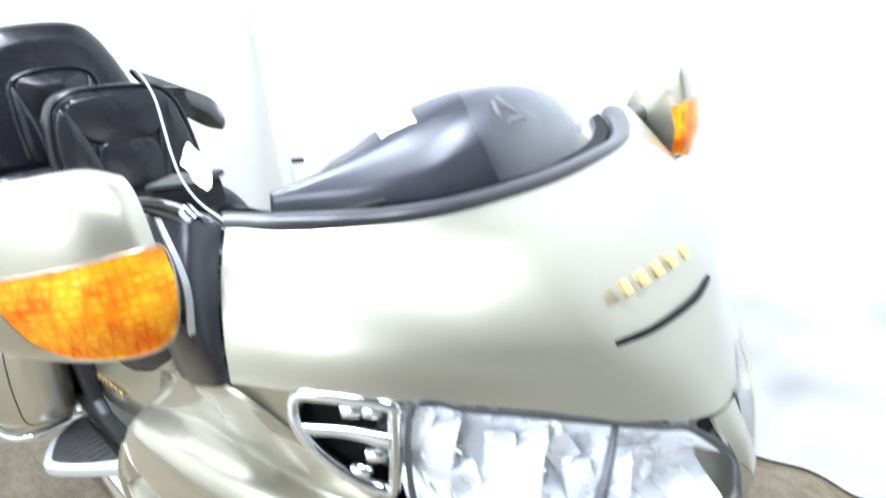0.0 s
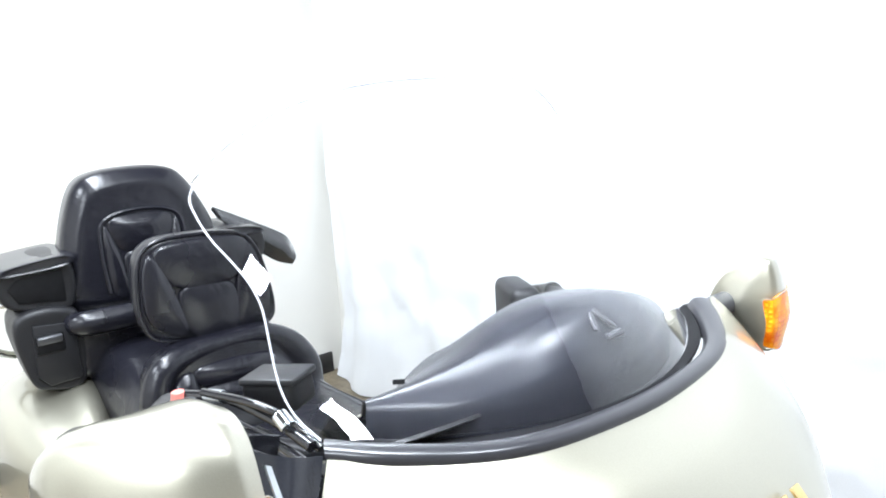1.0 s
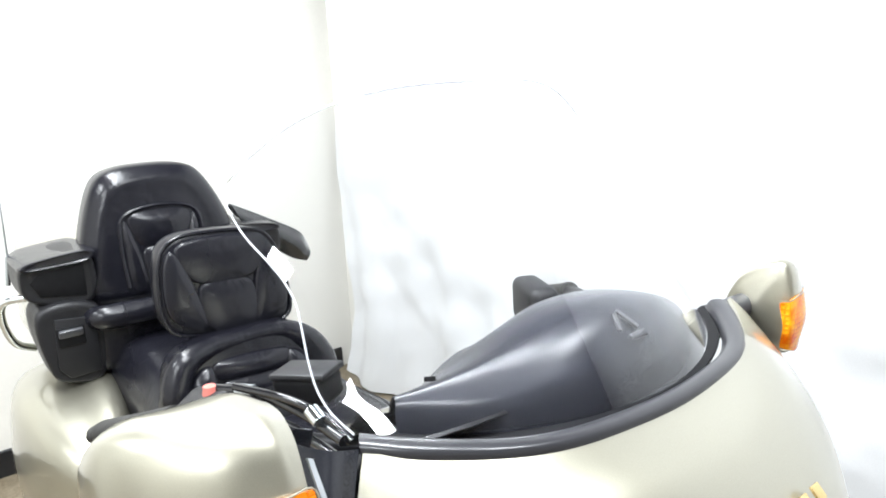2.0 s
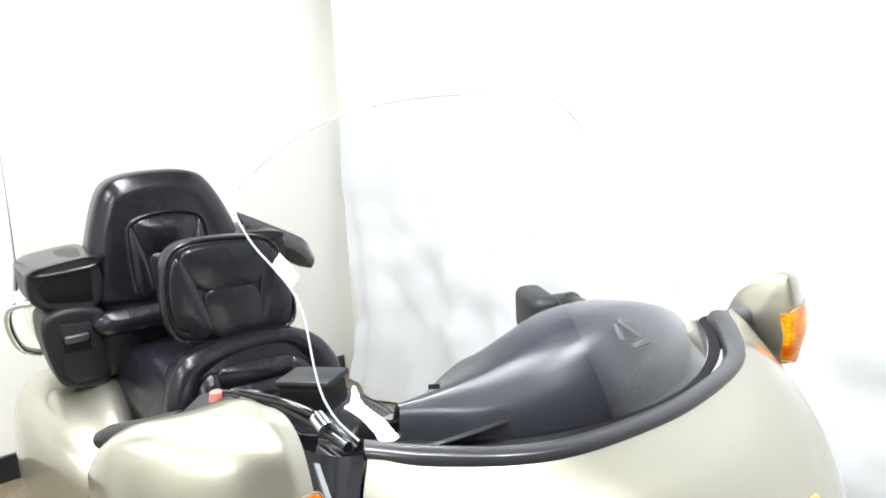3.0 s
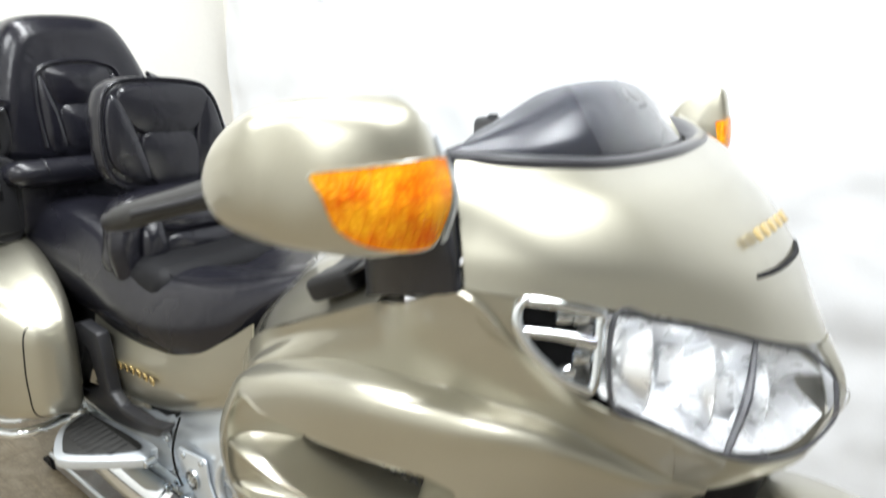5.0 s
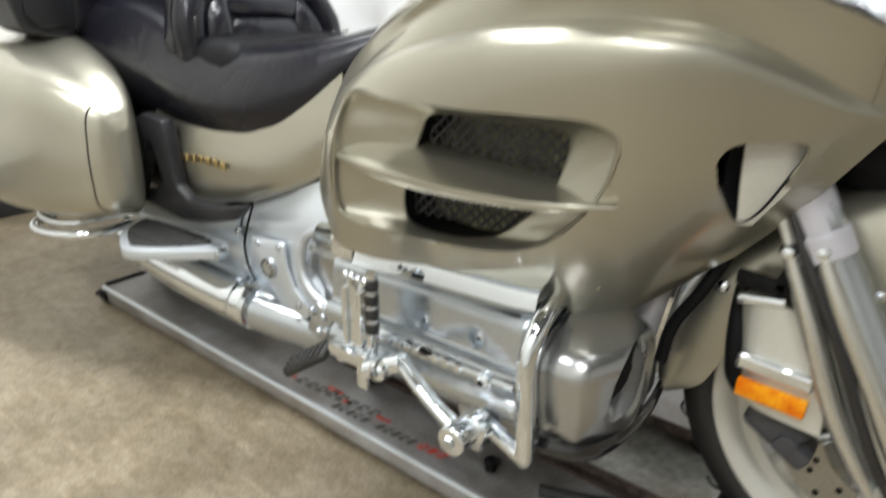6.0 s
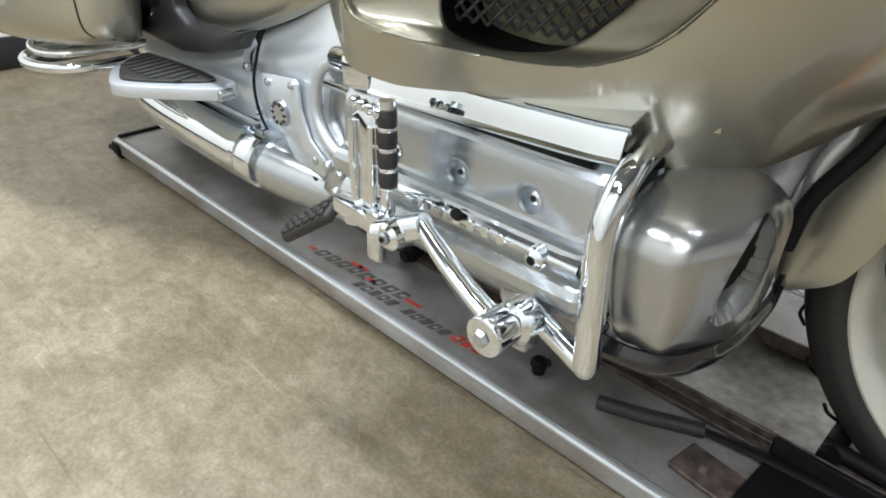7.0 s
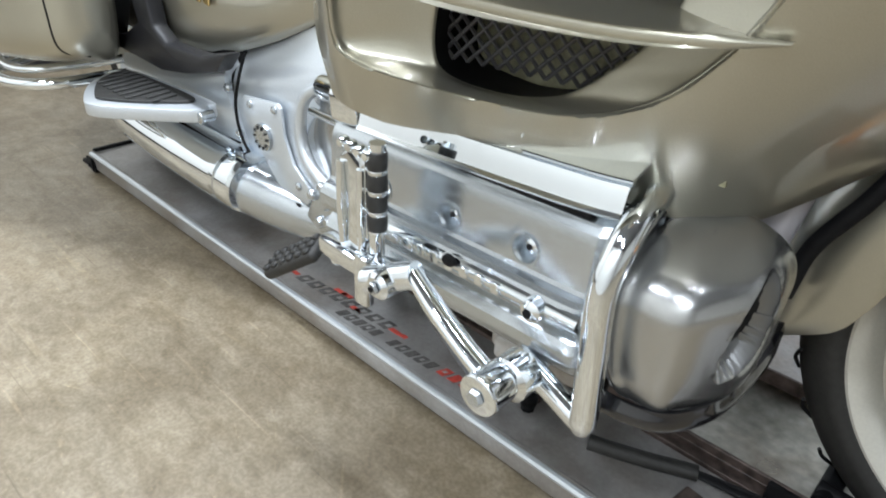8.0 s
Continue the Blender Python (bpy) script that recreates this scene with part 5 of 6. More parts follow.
    part("oval_badge", moved(lathe([(0, -0.003), (0.009, -0.002), (0.010, 0.002)], (0, 0, 0), "y", 20), pose(0.360, -0.370, 0.3745) @ Matrix.Diagonal((0.9, 1, 0.65, 1))), BLACK, cover)
    # strip above: black bar put in as the gap's shadow, and chrome intake cover
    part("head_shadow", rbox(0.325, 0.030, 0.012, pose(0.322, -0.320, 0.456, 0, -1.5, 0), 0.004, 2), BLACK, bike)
    edge = ((-0.290, 0.502), (-0.336, 0.487), (-0.341, 0.484), (-0.3465, 0.463), (-0.3460, 0.459), (-0.318, 0.451))
    strip_rows = [[(x, y * k, z + dz) for x, k, dz in ((0.205, 1.0, 0.0), (0.34, 1.0, 0.005), (0.47, 0.985, 0.009), (0.512, 0.965, 0.010))] for y, z in edge]
    part("chrome_strip", loft(strip_rows, 40, 40, 0.004), CHROME, bike, "bright chrome cover strip")
    part("clamp_block", joined(rbox(0.050, 0.055, 0.040, pose(0.170, -0.318, 0.472, 0, -6, 0), 0.008, 3), bar((0.06, -0.280, 0.455), (0.150, -0.312, 0.470), 0.017)), CHROME, bike, "chrome guard clamp")
    part("crankcase", rbox(0.52, 0.46, 0.20, pose(0.22, 0.0, 0.27), 0.04, 4), ALLOY, bike, "cast alloy crankcase")
    part("sump", rbox(0.56, 0.26, 0.10, pose(0.24, 0.0, 0.175), 0.03, 3), BLACK, bike)
    left = loft([[(0.15, 0.30, 0.45), (0.35, 0.30, 0.455), (0.51, 0.30, 0.46)], [(0.15, 0.345, 0.42), (0.35, 0.345, 0.42), (0.51, 0.345, 0.42)], [(0.15, 0.36, 0.35), (0.35, 0.36, 0.35), (0.51, 0.36, 0.35)], [(0.15, 0.31, 0.285), (0.35, 0.31, 0.285), (0.51, 0.31, 0.285)]], 24, 16, 0.01)
    part("cylinder_cover", left, ALLOY, bike)


valve_side()


def guard(s):
    m = Matrix.Diagonal((1, s, 1, 1))
    rail = tube([(0.500, -0.215, 0.462), (0.515, -0.28, 0.474), (0.523, -0.322, 0.473), (0.525, -0.352, 0.455), (0.524, -0.368, 0.42), (0.528, -0.372, 0.36), (0.532, -0.374, 0.305), (0.532, -0.374, 0.288), (0.531, -0.374, 0.277)],
                [0.0128] * 8 + [0.0126, 0.0095], 18, 90)
    # solid black block imitates the shade in the hollow behind the rail
    part("guard_hollow_shade", moved(rbox(0.06, 0.08, 0.07, pose(0.488, -0.240, 0.476), 0.01, 2), m), BLACK, bike, "black block put in as the shade of the hollow behind the guard")
    g = part("engine_guard", moved(rail, m), CHROME, bike, "chrome tubular engine guard")
    part("guard_arm", moved(bar((0.530, -0.373, 0.284), (0.452, -0.364, 0.308), 0.0118, 18), m), CHROME, g, "chrome cross arm")
    part("guard_clamp", moved(joined(rbox(0.03, 0.03, 0.034, pose(0.445, -0.355, 0.268), 0.006, 2), bar((0.44, -0.33, 0.29), (0.47, -0.35, 0.305), 0.008)), m), ALLOY, g)
    part("frame_bracket", moved(joined(rbox(0.10, 0.05, 0.03, pose(0.44, -0.30, 0.272, 0, 0, 12), 0.006, 2), rbox(0.04, 0.06, 0.05, pose(0.40, -0.29, 0.28), 0.008, 2)), m), STEEL, g)


guard(1)
guard(-1)


def highway_peg():
    """A chrome fold-up peg on a swing arm clamped to the guard."""
    peg = part("highway_peg", bar((0.472, -0.420, 0.326), (0.472, -0.453, 0.326), 0.0200, 24), CHROME, bike, "chrome highway peg on a swing arm")
    part("arm_clamp", moved(lathe([(0.0, -0.016), (0.016, -0.016), (0.0215, -0.011), (0.0215, 0.011), (0.016, 0.016), (0, 0.016)], (0, 0, 0), "y", 24), pose(0.474, -0.403, 0.322)), CHROME, peg)
    part("clamp_bolt", moved(lathe([(0.0, -0.004), (0.007, -0.004), (0.009, 0.0), (0.0, 0.002)], (0, 0, 0), "y", 6), pose(0.472, -0.454, 0.326)), ALLOY, peg)
    part("swing_arm", tube([(0.366, -0.424, 0.386), (0.40, -0.428, 0.366), (0.435, -0.430, 0.346), (0.466, -0.430, 0.330)], [0.0105, 0.012, 0.012, 0.013], 14, 24, flat=0.75), CHROME, peg)
    part("arm_groove", tube([(0.390, -0.4345, 0.370), (0.425, -0.4385, 0.348), (0.452, -0.4395, 0.332)], 0.0035, 8, 14), DARK_TRIM, peg)
    part("hub", joined(bar((0.318, -0.438, 0.362), (0.370, -0.424, 0.386), 0.0135), moved(lathe([(0.0, -0.012), (0.010, -0.012), (0.014, -0.008), (0.015, 0.01), (0, 0.01)], (0, 0, 0), "y", 22), pose(0.344, -0.440, 0.372))), CHROME, peg)
    part("hub_bolt", moved(lathe([(0.0, -0.003), (0.0055, -0.003), (0.0065, 0.0), (0, 0.001)], (0, 0, 0), "y", 6), pose(0.344, -0.453, 0.372)), ALLOY, peg)
    part("bolt_socket", lathe([(0.0, -0.001), (0.003, -0.001), (0.003, 0.001)], (0.344, -0.4562, 0.372), "y", 6), BLACK, peg)
    # the folded foot peg: chrome blade with rubber rings
    post = part("foot_peg", bar((0.293, -0.404, 0.345), (0.292, -0.401, 0.480), 0.0082, 18), CHROME, bike, "folded chrome foot peg with black rubber rings")
    for k in range(4):
        z = 0.402 + 0.0215 * k
        part("rubber_ring", lathe([(0.007, -0.0088), (0.0094, -0.0088), (0.0103, -0.006), (0.0103, 0.006), (0.0094, 0.0088), (0.007, 0.0088)], (0.2925, -0.402, z), "z", 20), RUBBER, post)
        part("chrome_ring", lathe([(0.007, -0.0022), (0.0094, -0.0022), (0.0100, 0.0), (0.0094, 0.0022), (0.007, 0.0022)], (0.2925, -0.402, z - 0.0108), "z", 20), CHROME, post)
    blade = prism([(0.246, 0.459), (0.260, 0.470), (0.274, 0.476), (0.284, 0.474), (0.286, 0.381), (0.277, 0.360), (0.243, 0.350), (0.239, 0.40), (0.241, 0.435)], 0.007, "y", -0.410, 0.003)
    part("peg_plate", blade, CHROME, post, "polished chrome peg plate")
    for x in (0.2500, 0.2800):
        part("plate_ridge", tube([(x, -0.411, 0.366), (x, -0.413, 0.41), (x - 0.001, -0.411, 0.455)], 0.0042, 10, 14), CHROME, post)
    part("peg_bolts", joined(*[moved(lathe([(0, -0.006), (0.004, -0.006), (0.006, -0.003), (0.006, 0.004)], (0, 0, 0), "y", 12), pose(0.252 + 0.012 * k, -0.408, 0.474 - 0.001 * k)) for k in range(4)]), CHROME, post)
    part("peg_base", joined(rbox(0.070, 0.022, 0.022, pose(0.250, -0.408, 0.349, 0, 2, 0), 0.005, 2), rbox(0.020, 0.012, 0.058, pose(0.290, -0.418, 0.340), 0.003, 2), rbox(0.05, 0.02, 0.02, pose(0.31, -0.41, 0.356), 0.005, 2)), CHROME, post)


highway_peg()


def pedal():
    arm = part("brake_pedal", tube([(0.215, -0.395, 0.325), (0.24, -0.385, 0.33), (0.28, -0.35, 0.32), (0.28, -0.30, 0.31)], 0.010, 10, 20), CHROME, bike, "brake pedal with black ribbed rubber pad")
    long = Vector((0.0765, 0.011, 0.055)).normalized()
    wide = Vector((0.060, -0.034, 0.018))
    up = wide.cross(long).normalized()
    up = up if up.z > 0 else -up
    wide = up.cross(long).normalized()
    seat_at = Matrix((long, wide, up)).transposed().to_4x4()
    seat_at.translation = (0.149, -0.4025, 0.2965)
    padd = part("pedal_rubber", rbox(0.104, 0.038, 0.015, seat_at, 0.006, 3), RUBBER, arm, "black rubber pedal pad")
    for k in range(6):
        for v in (-0.0115, 0.0, 0.0115):
            part("rubber_stud", rbox(0.011, 0.009, 0.006, seat_at @ pose(-0.042 + 0.0168 * k, v, 0.0085), 0.002, 1), RUBBER, padd)


pedal()


def frame_side():
    """The silver frame casting, its bolted plate, the floorboard and the exhaust."""
    cast = loft([
        [(-0.262, -0.196, 0.422), (-0.16, -0.198, 0.455), (-0.04, -0.198, 0.505), (0.035, -0.20, 0.512)],
        [(-0.272, -0.216, 0.372), (-0.16, -0.222, 0.398), (-0.05, -0.226, 0.436), (0.02, -0.228, 0.450)],
        [(-0.255, -0.222, 0.310), (-0.16, -0.226, 0.318), (-0.065, -0.236, 0.345), (-0.035, -0.245, 0.352)],
        [(-0.215, -0.218, 0.252), (-0.14, -0.222, 0.252), (-0.06, -0.236, 0.282), (0.0, -0.245, 0.300)],
        [(-0.130, -0.205, 0.205), (-0.08, -0.212, 0.200), (-0.02, -0.225, 0.212), (0.05, -0.235, 0.245)]], 40, 40, 0.012)
    frame_ob = part("frame_casting", cast, SILVER, bike, "satin silver frame casting")
    plate = prism([(-0.212, 0.362), (-0.204, 0.370), (-0.113, 0.380), (-0.105, 0.374), (-0.102, 0.332), (-0.081, 0.290), (-0.042, 0.263), (-0.046, 0.240), (-0.054, 0.234), (-0.126, 0.242), (-0.176, 0.294), (-0.205, 0.330)], 0.006, "y", -0.241, 0.002)
    pl = part("pivot_plate", plate, SILVER, frame_ob, "bolted silver pivot plate")
    part("pivot_nut", joined(lathe([(0.0, -0.006), (0.013, -0.006), (0.022, -0.004), (0.023, 0.004)], (-0.154, -0.243, 0.316), "y", 28)), ALLOY, pl)
    for k in range(10):
        w = 2 * math.pi * k / 10
        part("nut_slot", rbox(0.006, 0.002, 0.003, pose(-0.154 + 0.0165 * math.cos(w), -0.2492, 0.316 + 0.0165 * math.sin(w), 0, -math.degrees(w), 0), 0.0005, 1), BLACK, pl)
    for x, z in ((-0.186, 0.360), (-0.120, 0.368), (-0.069, 0.260)):
        part("plate_bolt", lathe([(0.0, -0.004), (0.004, -0.004), (0.0062, -0.002), (0.0065, 0.002)], (x, -0.242, z), "y", 14), ALLOY, pl)
    part("casting_seam", tube([(-0.212, -0.226, 0.432), (-0.222, -0.236, 0.390), (-0.237, -0.238, 0.337), (-0.216, -0.239, 0.280), (-0.141, -0.239, 0.233), (-0.072, -0.239, 0.224)], 0.0026, 8, 50), BLACK, frame_ob, "dark joint between frame castings")
    # recess edge and the sub-panel towards the engine
    part("casting_rib", tube([(0.06, -0.240, 0.462), (0.008, -0.248, 0.438), (-0.030, -0.251, 0.408), (-0.040, -0.252, 0.352), (-0.014, -0.254, 0.312), (0.034, -0.252, 0.288), (0.07, -0.246, 0.27)], 0.009, 10, 50), SILVER, frame_ob)
    part("recess_panel", loft([[(-0.03, -0.232, 0.425), (0.08, -0.252, 0.432), (0.20, -0.27, 0.435)], [(-0.035, -0.236, 0.36), (0.08, -0.256, 0.36), (0.20, -0.27, 0.36)], [(0.0, -0.236, 0.275), (0.08, -0.25, 0.275), (0.20, -0.26, 0.275)]], 20, 16, 0.006), GREY_PAINT, frame_ob)
    part("peg_bracket", joined(rbox(0.05, 0.014, 0.075, pose(0.02, -0.262, 0.262, 0, 25, 0), 0.006, 2), *[lathe([(0.0, -0.006), (0.006, -0.006), (0.009, -0.002), (0.009, 0.004)], (x, -0.271, z), "y", 16) for x, z in ((0.005, 0.283), (0.035, 0.278), (0.02, 0.245), (0.04, 0.252))]), ALLOY, frame_ob)
    part("linkage_rod", joined(bar((0.010, -0.266, 0.407), (0.162, -0.310, 0.430), 0.0055)), CHROME, frame_ob, "thin chrome linkage rod")
    # rear silver arm
    arm = loft([[(-0.262, -0.208, 0.418), (-0.40, -0.208, 0.375), (-0.56, -0.21, 0.345), (-0.70, -0.21, 0.33)], [(-0.272, -0.232, 0.375), (-0.40, -0.232, 0.335), (-0.56, -0.23, 0.312), (-0.70, -0.225, 0.30)], [(-0.235, -0.228, 0.275), (-0.36, -0.226, 0.270), (-0.56, -0.222, 0.275), (-0.70, -0.215, 0.27)]], 30, 20, 0.012)
    part("rear_arm", arm, SILVER, bike, "satin silver rear frame arm")
    for x, z in ((-0.258, 0.368), (-0.236, 0.296)):
        part("arm_bolt", lathe([(0.0, -0.005), (0.005, -0.005), (0.008, -0.002), (0.008, 0.004)], (x, -0.236, z), "y", 14), ALLOY, bike)
    # passenger floorboard
    ol = [(-0.285, -0.262), (-0.30, -0.245), (-0.52, -0.262), (-0.555, -0.285), (-0.520, -0.350), (-0.445, -0.395), (-0.40, -0.400), (-0.335, -0.350), (-0.270, -0.285)]
    board = part("floorboard", moved(prism(smooth_outline(ol, 44), 0.022, "z", 0.0, 0.005, 2), pose(0, 0, 0.316)), SILVER, bike, "silver passenger floorboard with black rubber mat")
    ol2 = [(-0.315, -0.266), (-0.515, -0.278), (-0.535, -0.292), (-0.505, -0.342), (-0.440, -0.378), (-0.405, -0.380), (-0.34, -0.325)]
    mat = part("rubber_mat", prism(smooth_outline(ol2, 36), 0.005, "z", 0.3385, 0.001, 1), RUBBER, board, "black ribbed rubber mat")
    for k in range(9):
        x = -0.34 - 0.021 * k
        part("mat_rib", rbox(0.008, 0.075 if 1 < k < 8 else 0.045, 0.003, pose(x, -0.318 + (0.012 if k in (0, 1, 8) else 0), 0.345, 0, 0, 8), 0.001, 1), RUBBER, mat)
    part("hinge_bolt", bar((-0.268, -0.262, 0.325), (-0.268, -0.288, 0.325), 0.010), ALLOY, board)
    # saddlebag guard rail
    part("bag_guard", joined(tube([(-0.575, -0.262, 0.322), (-0.60, -0.300, 0.318), (-0.58, -0.375, 0.325), (-0.62, -0.425, 0.322), (-0.72, -0.440, 0.312), (-0.80, -0.42, 0.308), (-0.84, -0.34, 0.312), (-0.84, -0.26, 0.32)], 0.011, 12, 70), tube([(-0.585, -0.262, 0.35), (-0.60, -0.300, 0.346), (-0.62, -0.40, 0.345), (-0.70, -0.425, 0.338), (-0.80, -0.40, 0.334), (-0.83, -0.30, 0.336)], 0.008, 10, 50)), CHROME, bike, "chrome saddlebag guard rail")
    # exhaust
    for s in (1, -1):
        pipe = part("exhaust", tube([(0.08, -0.165 * s, 0.180), (-0.04, -0.190 * s, 0.190), (-0.15, -0.222 * s, 0.204), (-0.215, -0.240 * s, 0.214)], [0.044, 0.047, 0.050, 0.050], 24, 30), ALLOY, bike, "silencer with a chrome heat shield")
        part("heat_shield", tube([(-0.20, -0.246 * s, 0.220), (-0.21, -0.247 * s, 0.221), (-0.40, -0.252 * s, 0.228), (-0.58, -0.246 * s, 0.233), (-0.74, -0.222 * s, 0.240)], [0.046, 0.053, 0.053, 0.051, 0.044], 28, 50), CHROME, pipe, "chrome exhaust heat shield")
        part("shield_clamp", tube([(-0.228, -0.247 * s, 0.224), (-0.240, -0.2465 * s, 0.225)], 0.0555, 28, 4), CHROME, pipe, "chrome clamp ring")


frame_side()


def front_cowl():
    """The grey cowl ahead of the cylinder, with its slanted air mouth."""
    for s in (1, -1):
        m = Matrix.Diagonal((1, s, 1, 1))
        rings = []
        for z, x0, x1, yi, yo in ((0.292, 0.540, 0.600, -0.21, -0.312), (0.300, 0.532, 0.612, -0.205, -0.332), (0.335, 0.524, 0.620, -0.20, -0.345), (0.385, 0.520, 0.622, -0.20, -0.348), (0.412, 0.518, 0.622, -0.20, -0.343), (0.430, 0.516, 0.615, -0.20, -0.325), (0.442, 0.518, 0.598, -0.20, -0.290), (0.448, 0.530, 0.575, -0.20, -0.250)):
            rings.append([(x0, yi, z), (x0, (yi + yo) / 2, z), (x0 + 0.004, yo * 0.97 + yi * 0.03, z), (x0 + 0.022, yo, z), ((x0 + x1) / 2 + 0.006, yo * 0.985 + yi * 0.015, z), (x1 - 0.024, yo * 0.86 + yi * 0.14, z), (x1, yo * 0.52 + yi * 0.48, z), (x1 + 0.002, yo * 0.22 + yi * 0.78, z), (x1 - 0.012, yi, z)])
        body = loft(rings, 130, 90, 0.0, True, True)
        # the air mouth sits in the outer front corner: turn the body square to it, open it, draw the rim inwards
        turn = pose(0, 0, 0, 0, 0, 41.35)
        hole = smooth_outline([(0.214, 0.434), (0.194, 0.422), (0.182, 0.405), (0.174, 0.379), (0.172, 0.349), (0.178, 0.335), (0.196, 0.338), (0.212, 0.354), (0.221, 0.383), (0.222, 0.412)], 60)
        body = pierced(moved(body, turn), hole, ax=1, front=0.60)
        cy, cz = 0.197, 0.382
        for depth, su, sz, dy, dz in ((0.004, 0.95, 0.96, 0.0, 0.0), (0.010, 0.72, 0.86, -0.004, -0.001), (0.012, 0.58, 0.82, -0.004, -0.002)):
            rim = [e for e in body.edges if e.is_boundary]
            out = bmesh.ops.extrude_edge_only(body, edges=rim)["geom"]
            for v in [g for g in out if isinstance(g, bmesh.types.BMVert)]:
                v.co = Vector((v.co.x - depth, cy + (v.co.y - cy) * su + dy, cz + (v.co.z - cz) * sz + dz))
            cy, cz = cy + dy, cz + dz
        cowl = part("front_cowl", moved(moved(body, turn.inverted()), m), GREY_PAINT, bike, "metallic grey front cowl with an air mouth", angle=50)
        part("mouth_back", moved(moved(prism(hole, 0.002, "x", 0.6240), turn.inverted()), m), BLACK, cowl)
        lip = [[(0.505, -0.300, 0.303), (0.520, -0.341, 0.303), (0.580, -0.336, 0.305), (0.612, -0.290, 0.309), (0.620, -0.20, 0.313), (0.612, -0.13, 0.315)],
               [(0.503, -0.300, 0.283), (0.520, -0.346, 0.285), (0.582, -0.338, 0.287), (0.616, -0.285, 0.291), (0.622, -0.19, 0.295), (0.614, -0.13, 0.297)],
               [(0.506, -0.290, 0.262), (0.522, -0.322, 0.262), (0.578, -0.315, 0.265), (0.606, -0.265, 0.269), (0.610, -0.18, 0.273), (0.604, -0.13, 0.275)]]
        part("lower_cowl", moved(loft(lip, 30, 14, 0.006), m), GLOSS, cowl, "dark glossy lower lip")
    # pale body piece between cowl and wheel; a black tube imitates the gap's shade
    part("frame_down_tube", joined(bar((0.60, -0.10, 0.60), (0.545, -0.105, 0.28), 0.022), bar((0.60, 0.10, 0.60), (0.545, 0.105, 0.28), 0.022)), PALE, bike, "pale lavender frame down tubes")
    part("fork_gap_shade", tube([(0.665, -0.10, 0.52), (0.640, -0.115, 0.46), (0.610, -0.12, 0.40), (0.60, -0.12, 0.34)], 0.009, 10, 24), BLACK, bike)


front_cowl()

# ---- the motorcycle: wheels, fork, fender ----
AX, AZ = 0.905, 0.310
FX, FZ = 0.905, 0.310


def wheel(name, cx, cy, cz, R, w, label, lip=0.775):
    hub = part(name, lathe([(0.0, -0.055), (0.030, -0.055), (0.038, -0.045), (0.040, 0.045), (0.030, 0.055), (0.0, 0.055)], (cx, cy, cz), "y", 36), RIM, bike, label)
    tyre = [(R * (lip - 0.03), -w * 0.80)] + [(R * (lip - 0.03) + R * (1.03 - lip) * math.sin(radians(a)) ** 0.85, -w * math.cos(radians(a)) * (1.0 if a > 8 else 0.93)) for a in range(6, 91, 7)]
    tyre = tyre + [(r, -o) for r, o in reversed(tyre[:-1])]
    part("tyre", lathe(tyre + [tyre[0]], (cx, cy, cz), "y", 96), RUBBER, hub, "black road tyre")
    for k in range(28):
        a = radians(360 * k / 28)
        g = []
        for o, da, rr in ((-0.9, 0, 0.9475), (-0.62, 4, 0.9835), (-0.25, 9, 0.9995)):
            b = a + radians(da)
            g.append((cx + R * rr * math.cos(b), cy + o * w, cz + R * rr * math.sin(b)))
        part("tread_groove", tube(g, 0.0024, 5, 8), BLACK, hub)
    lipr = R * lip
    rim = [(lipr * 0.86, -w * 0.55), (lipr * 0.90, -w * 0.80), (lipr * 0.975, -w * 0.90), (lipr, -w * 0.86), (lipr, -w * 0.70), (lipr * 0.93, -w * 0.45), (lipr * 0.90, 0.0)]
    rim = rim + [(r, -o) for r, o in reversed(rim[:-1])] + [(lipr * 0.80, w * 0.45), (lipr * 0.80, -w * 0.45), rim[0]]
    part("rim", lathe(rim, (cx, cy, cz), "y", 96), RIM, hub, "cream silver cast rim")
    for k in range(5):
        for d in (-9, 9):
            a = radians(72 * k + 20 + d)
            b = radians(72 * k + 20 + d * 0.55)
            p0 = (cx + 0.032 * math.cos(b), cy, cz + 0.032 * math.sin(b))
            p1 = (cx + lipr * 0.45 * math.cos(b), cy - 0.012, cz + lipr * 0.45 * math.sin(b))
            p2 = (cx + lipr * 0.84 * math.cos(a), cy - 0.004, cz + lipr * 0.84 * math.sin(a))
            part("spoke", tube([p0, p1, p2], [0.018, 0.013, 0.017], 10, 14, flat=1.5), RIM, hub)
    for s in (1, -1):
        disc = lathe([(0.090, -0.0025), (0.148, -0.0025), (0.148, 0.0025), (0.090, 0.0025), (0.090, -0.0025)], (cx, cy - s * 0.082, cz), "y", 64)
        d = part("brake_disc", disc, DISC, hub, "drilled steel brake disc")
        if s == 1:
            for k in range(36):
                a = radians(10 * k + (4 if k % 2 else 0))
                r = 0.105 + 0.0145 * (k % 3)
                part("disc_hole", lathe([(0.0, -0.0008), (0.0042, -0.0008), (0.0042, 0.001)], (cx + r * math.cos(a), cy - 0.0855, cz + r * math.sin(a)), "y", 8), BLACK, d)
        for q in range(0, 360, 60):
            a0, a1 = radians(q), radians(q + 14)
            part("disc_carrier", bar((cx + 0.04 * math.cos(a0), cy - s * 0.066, cz + 0.04 * math.sin(a0)), (cx + 0.095 * math.cos(a1), cy - s * 0.080, cz + 0.095 * math.sin(a1)), 0.009, 10), ALLOY, hub)
    return hub


wheel("front_wheel", AX, 0.0, AZ, 0.305, 0.062, "front wheel with black tyre and drilled disc", 0.81)
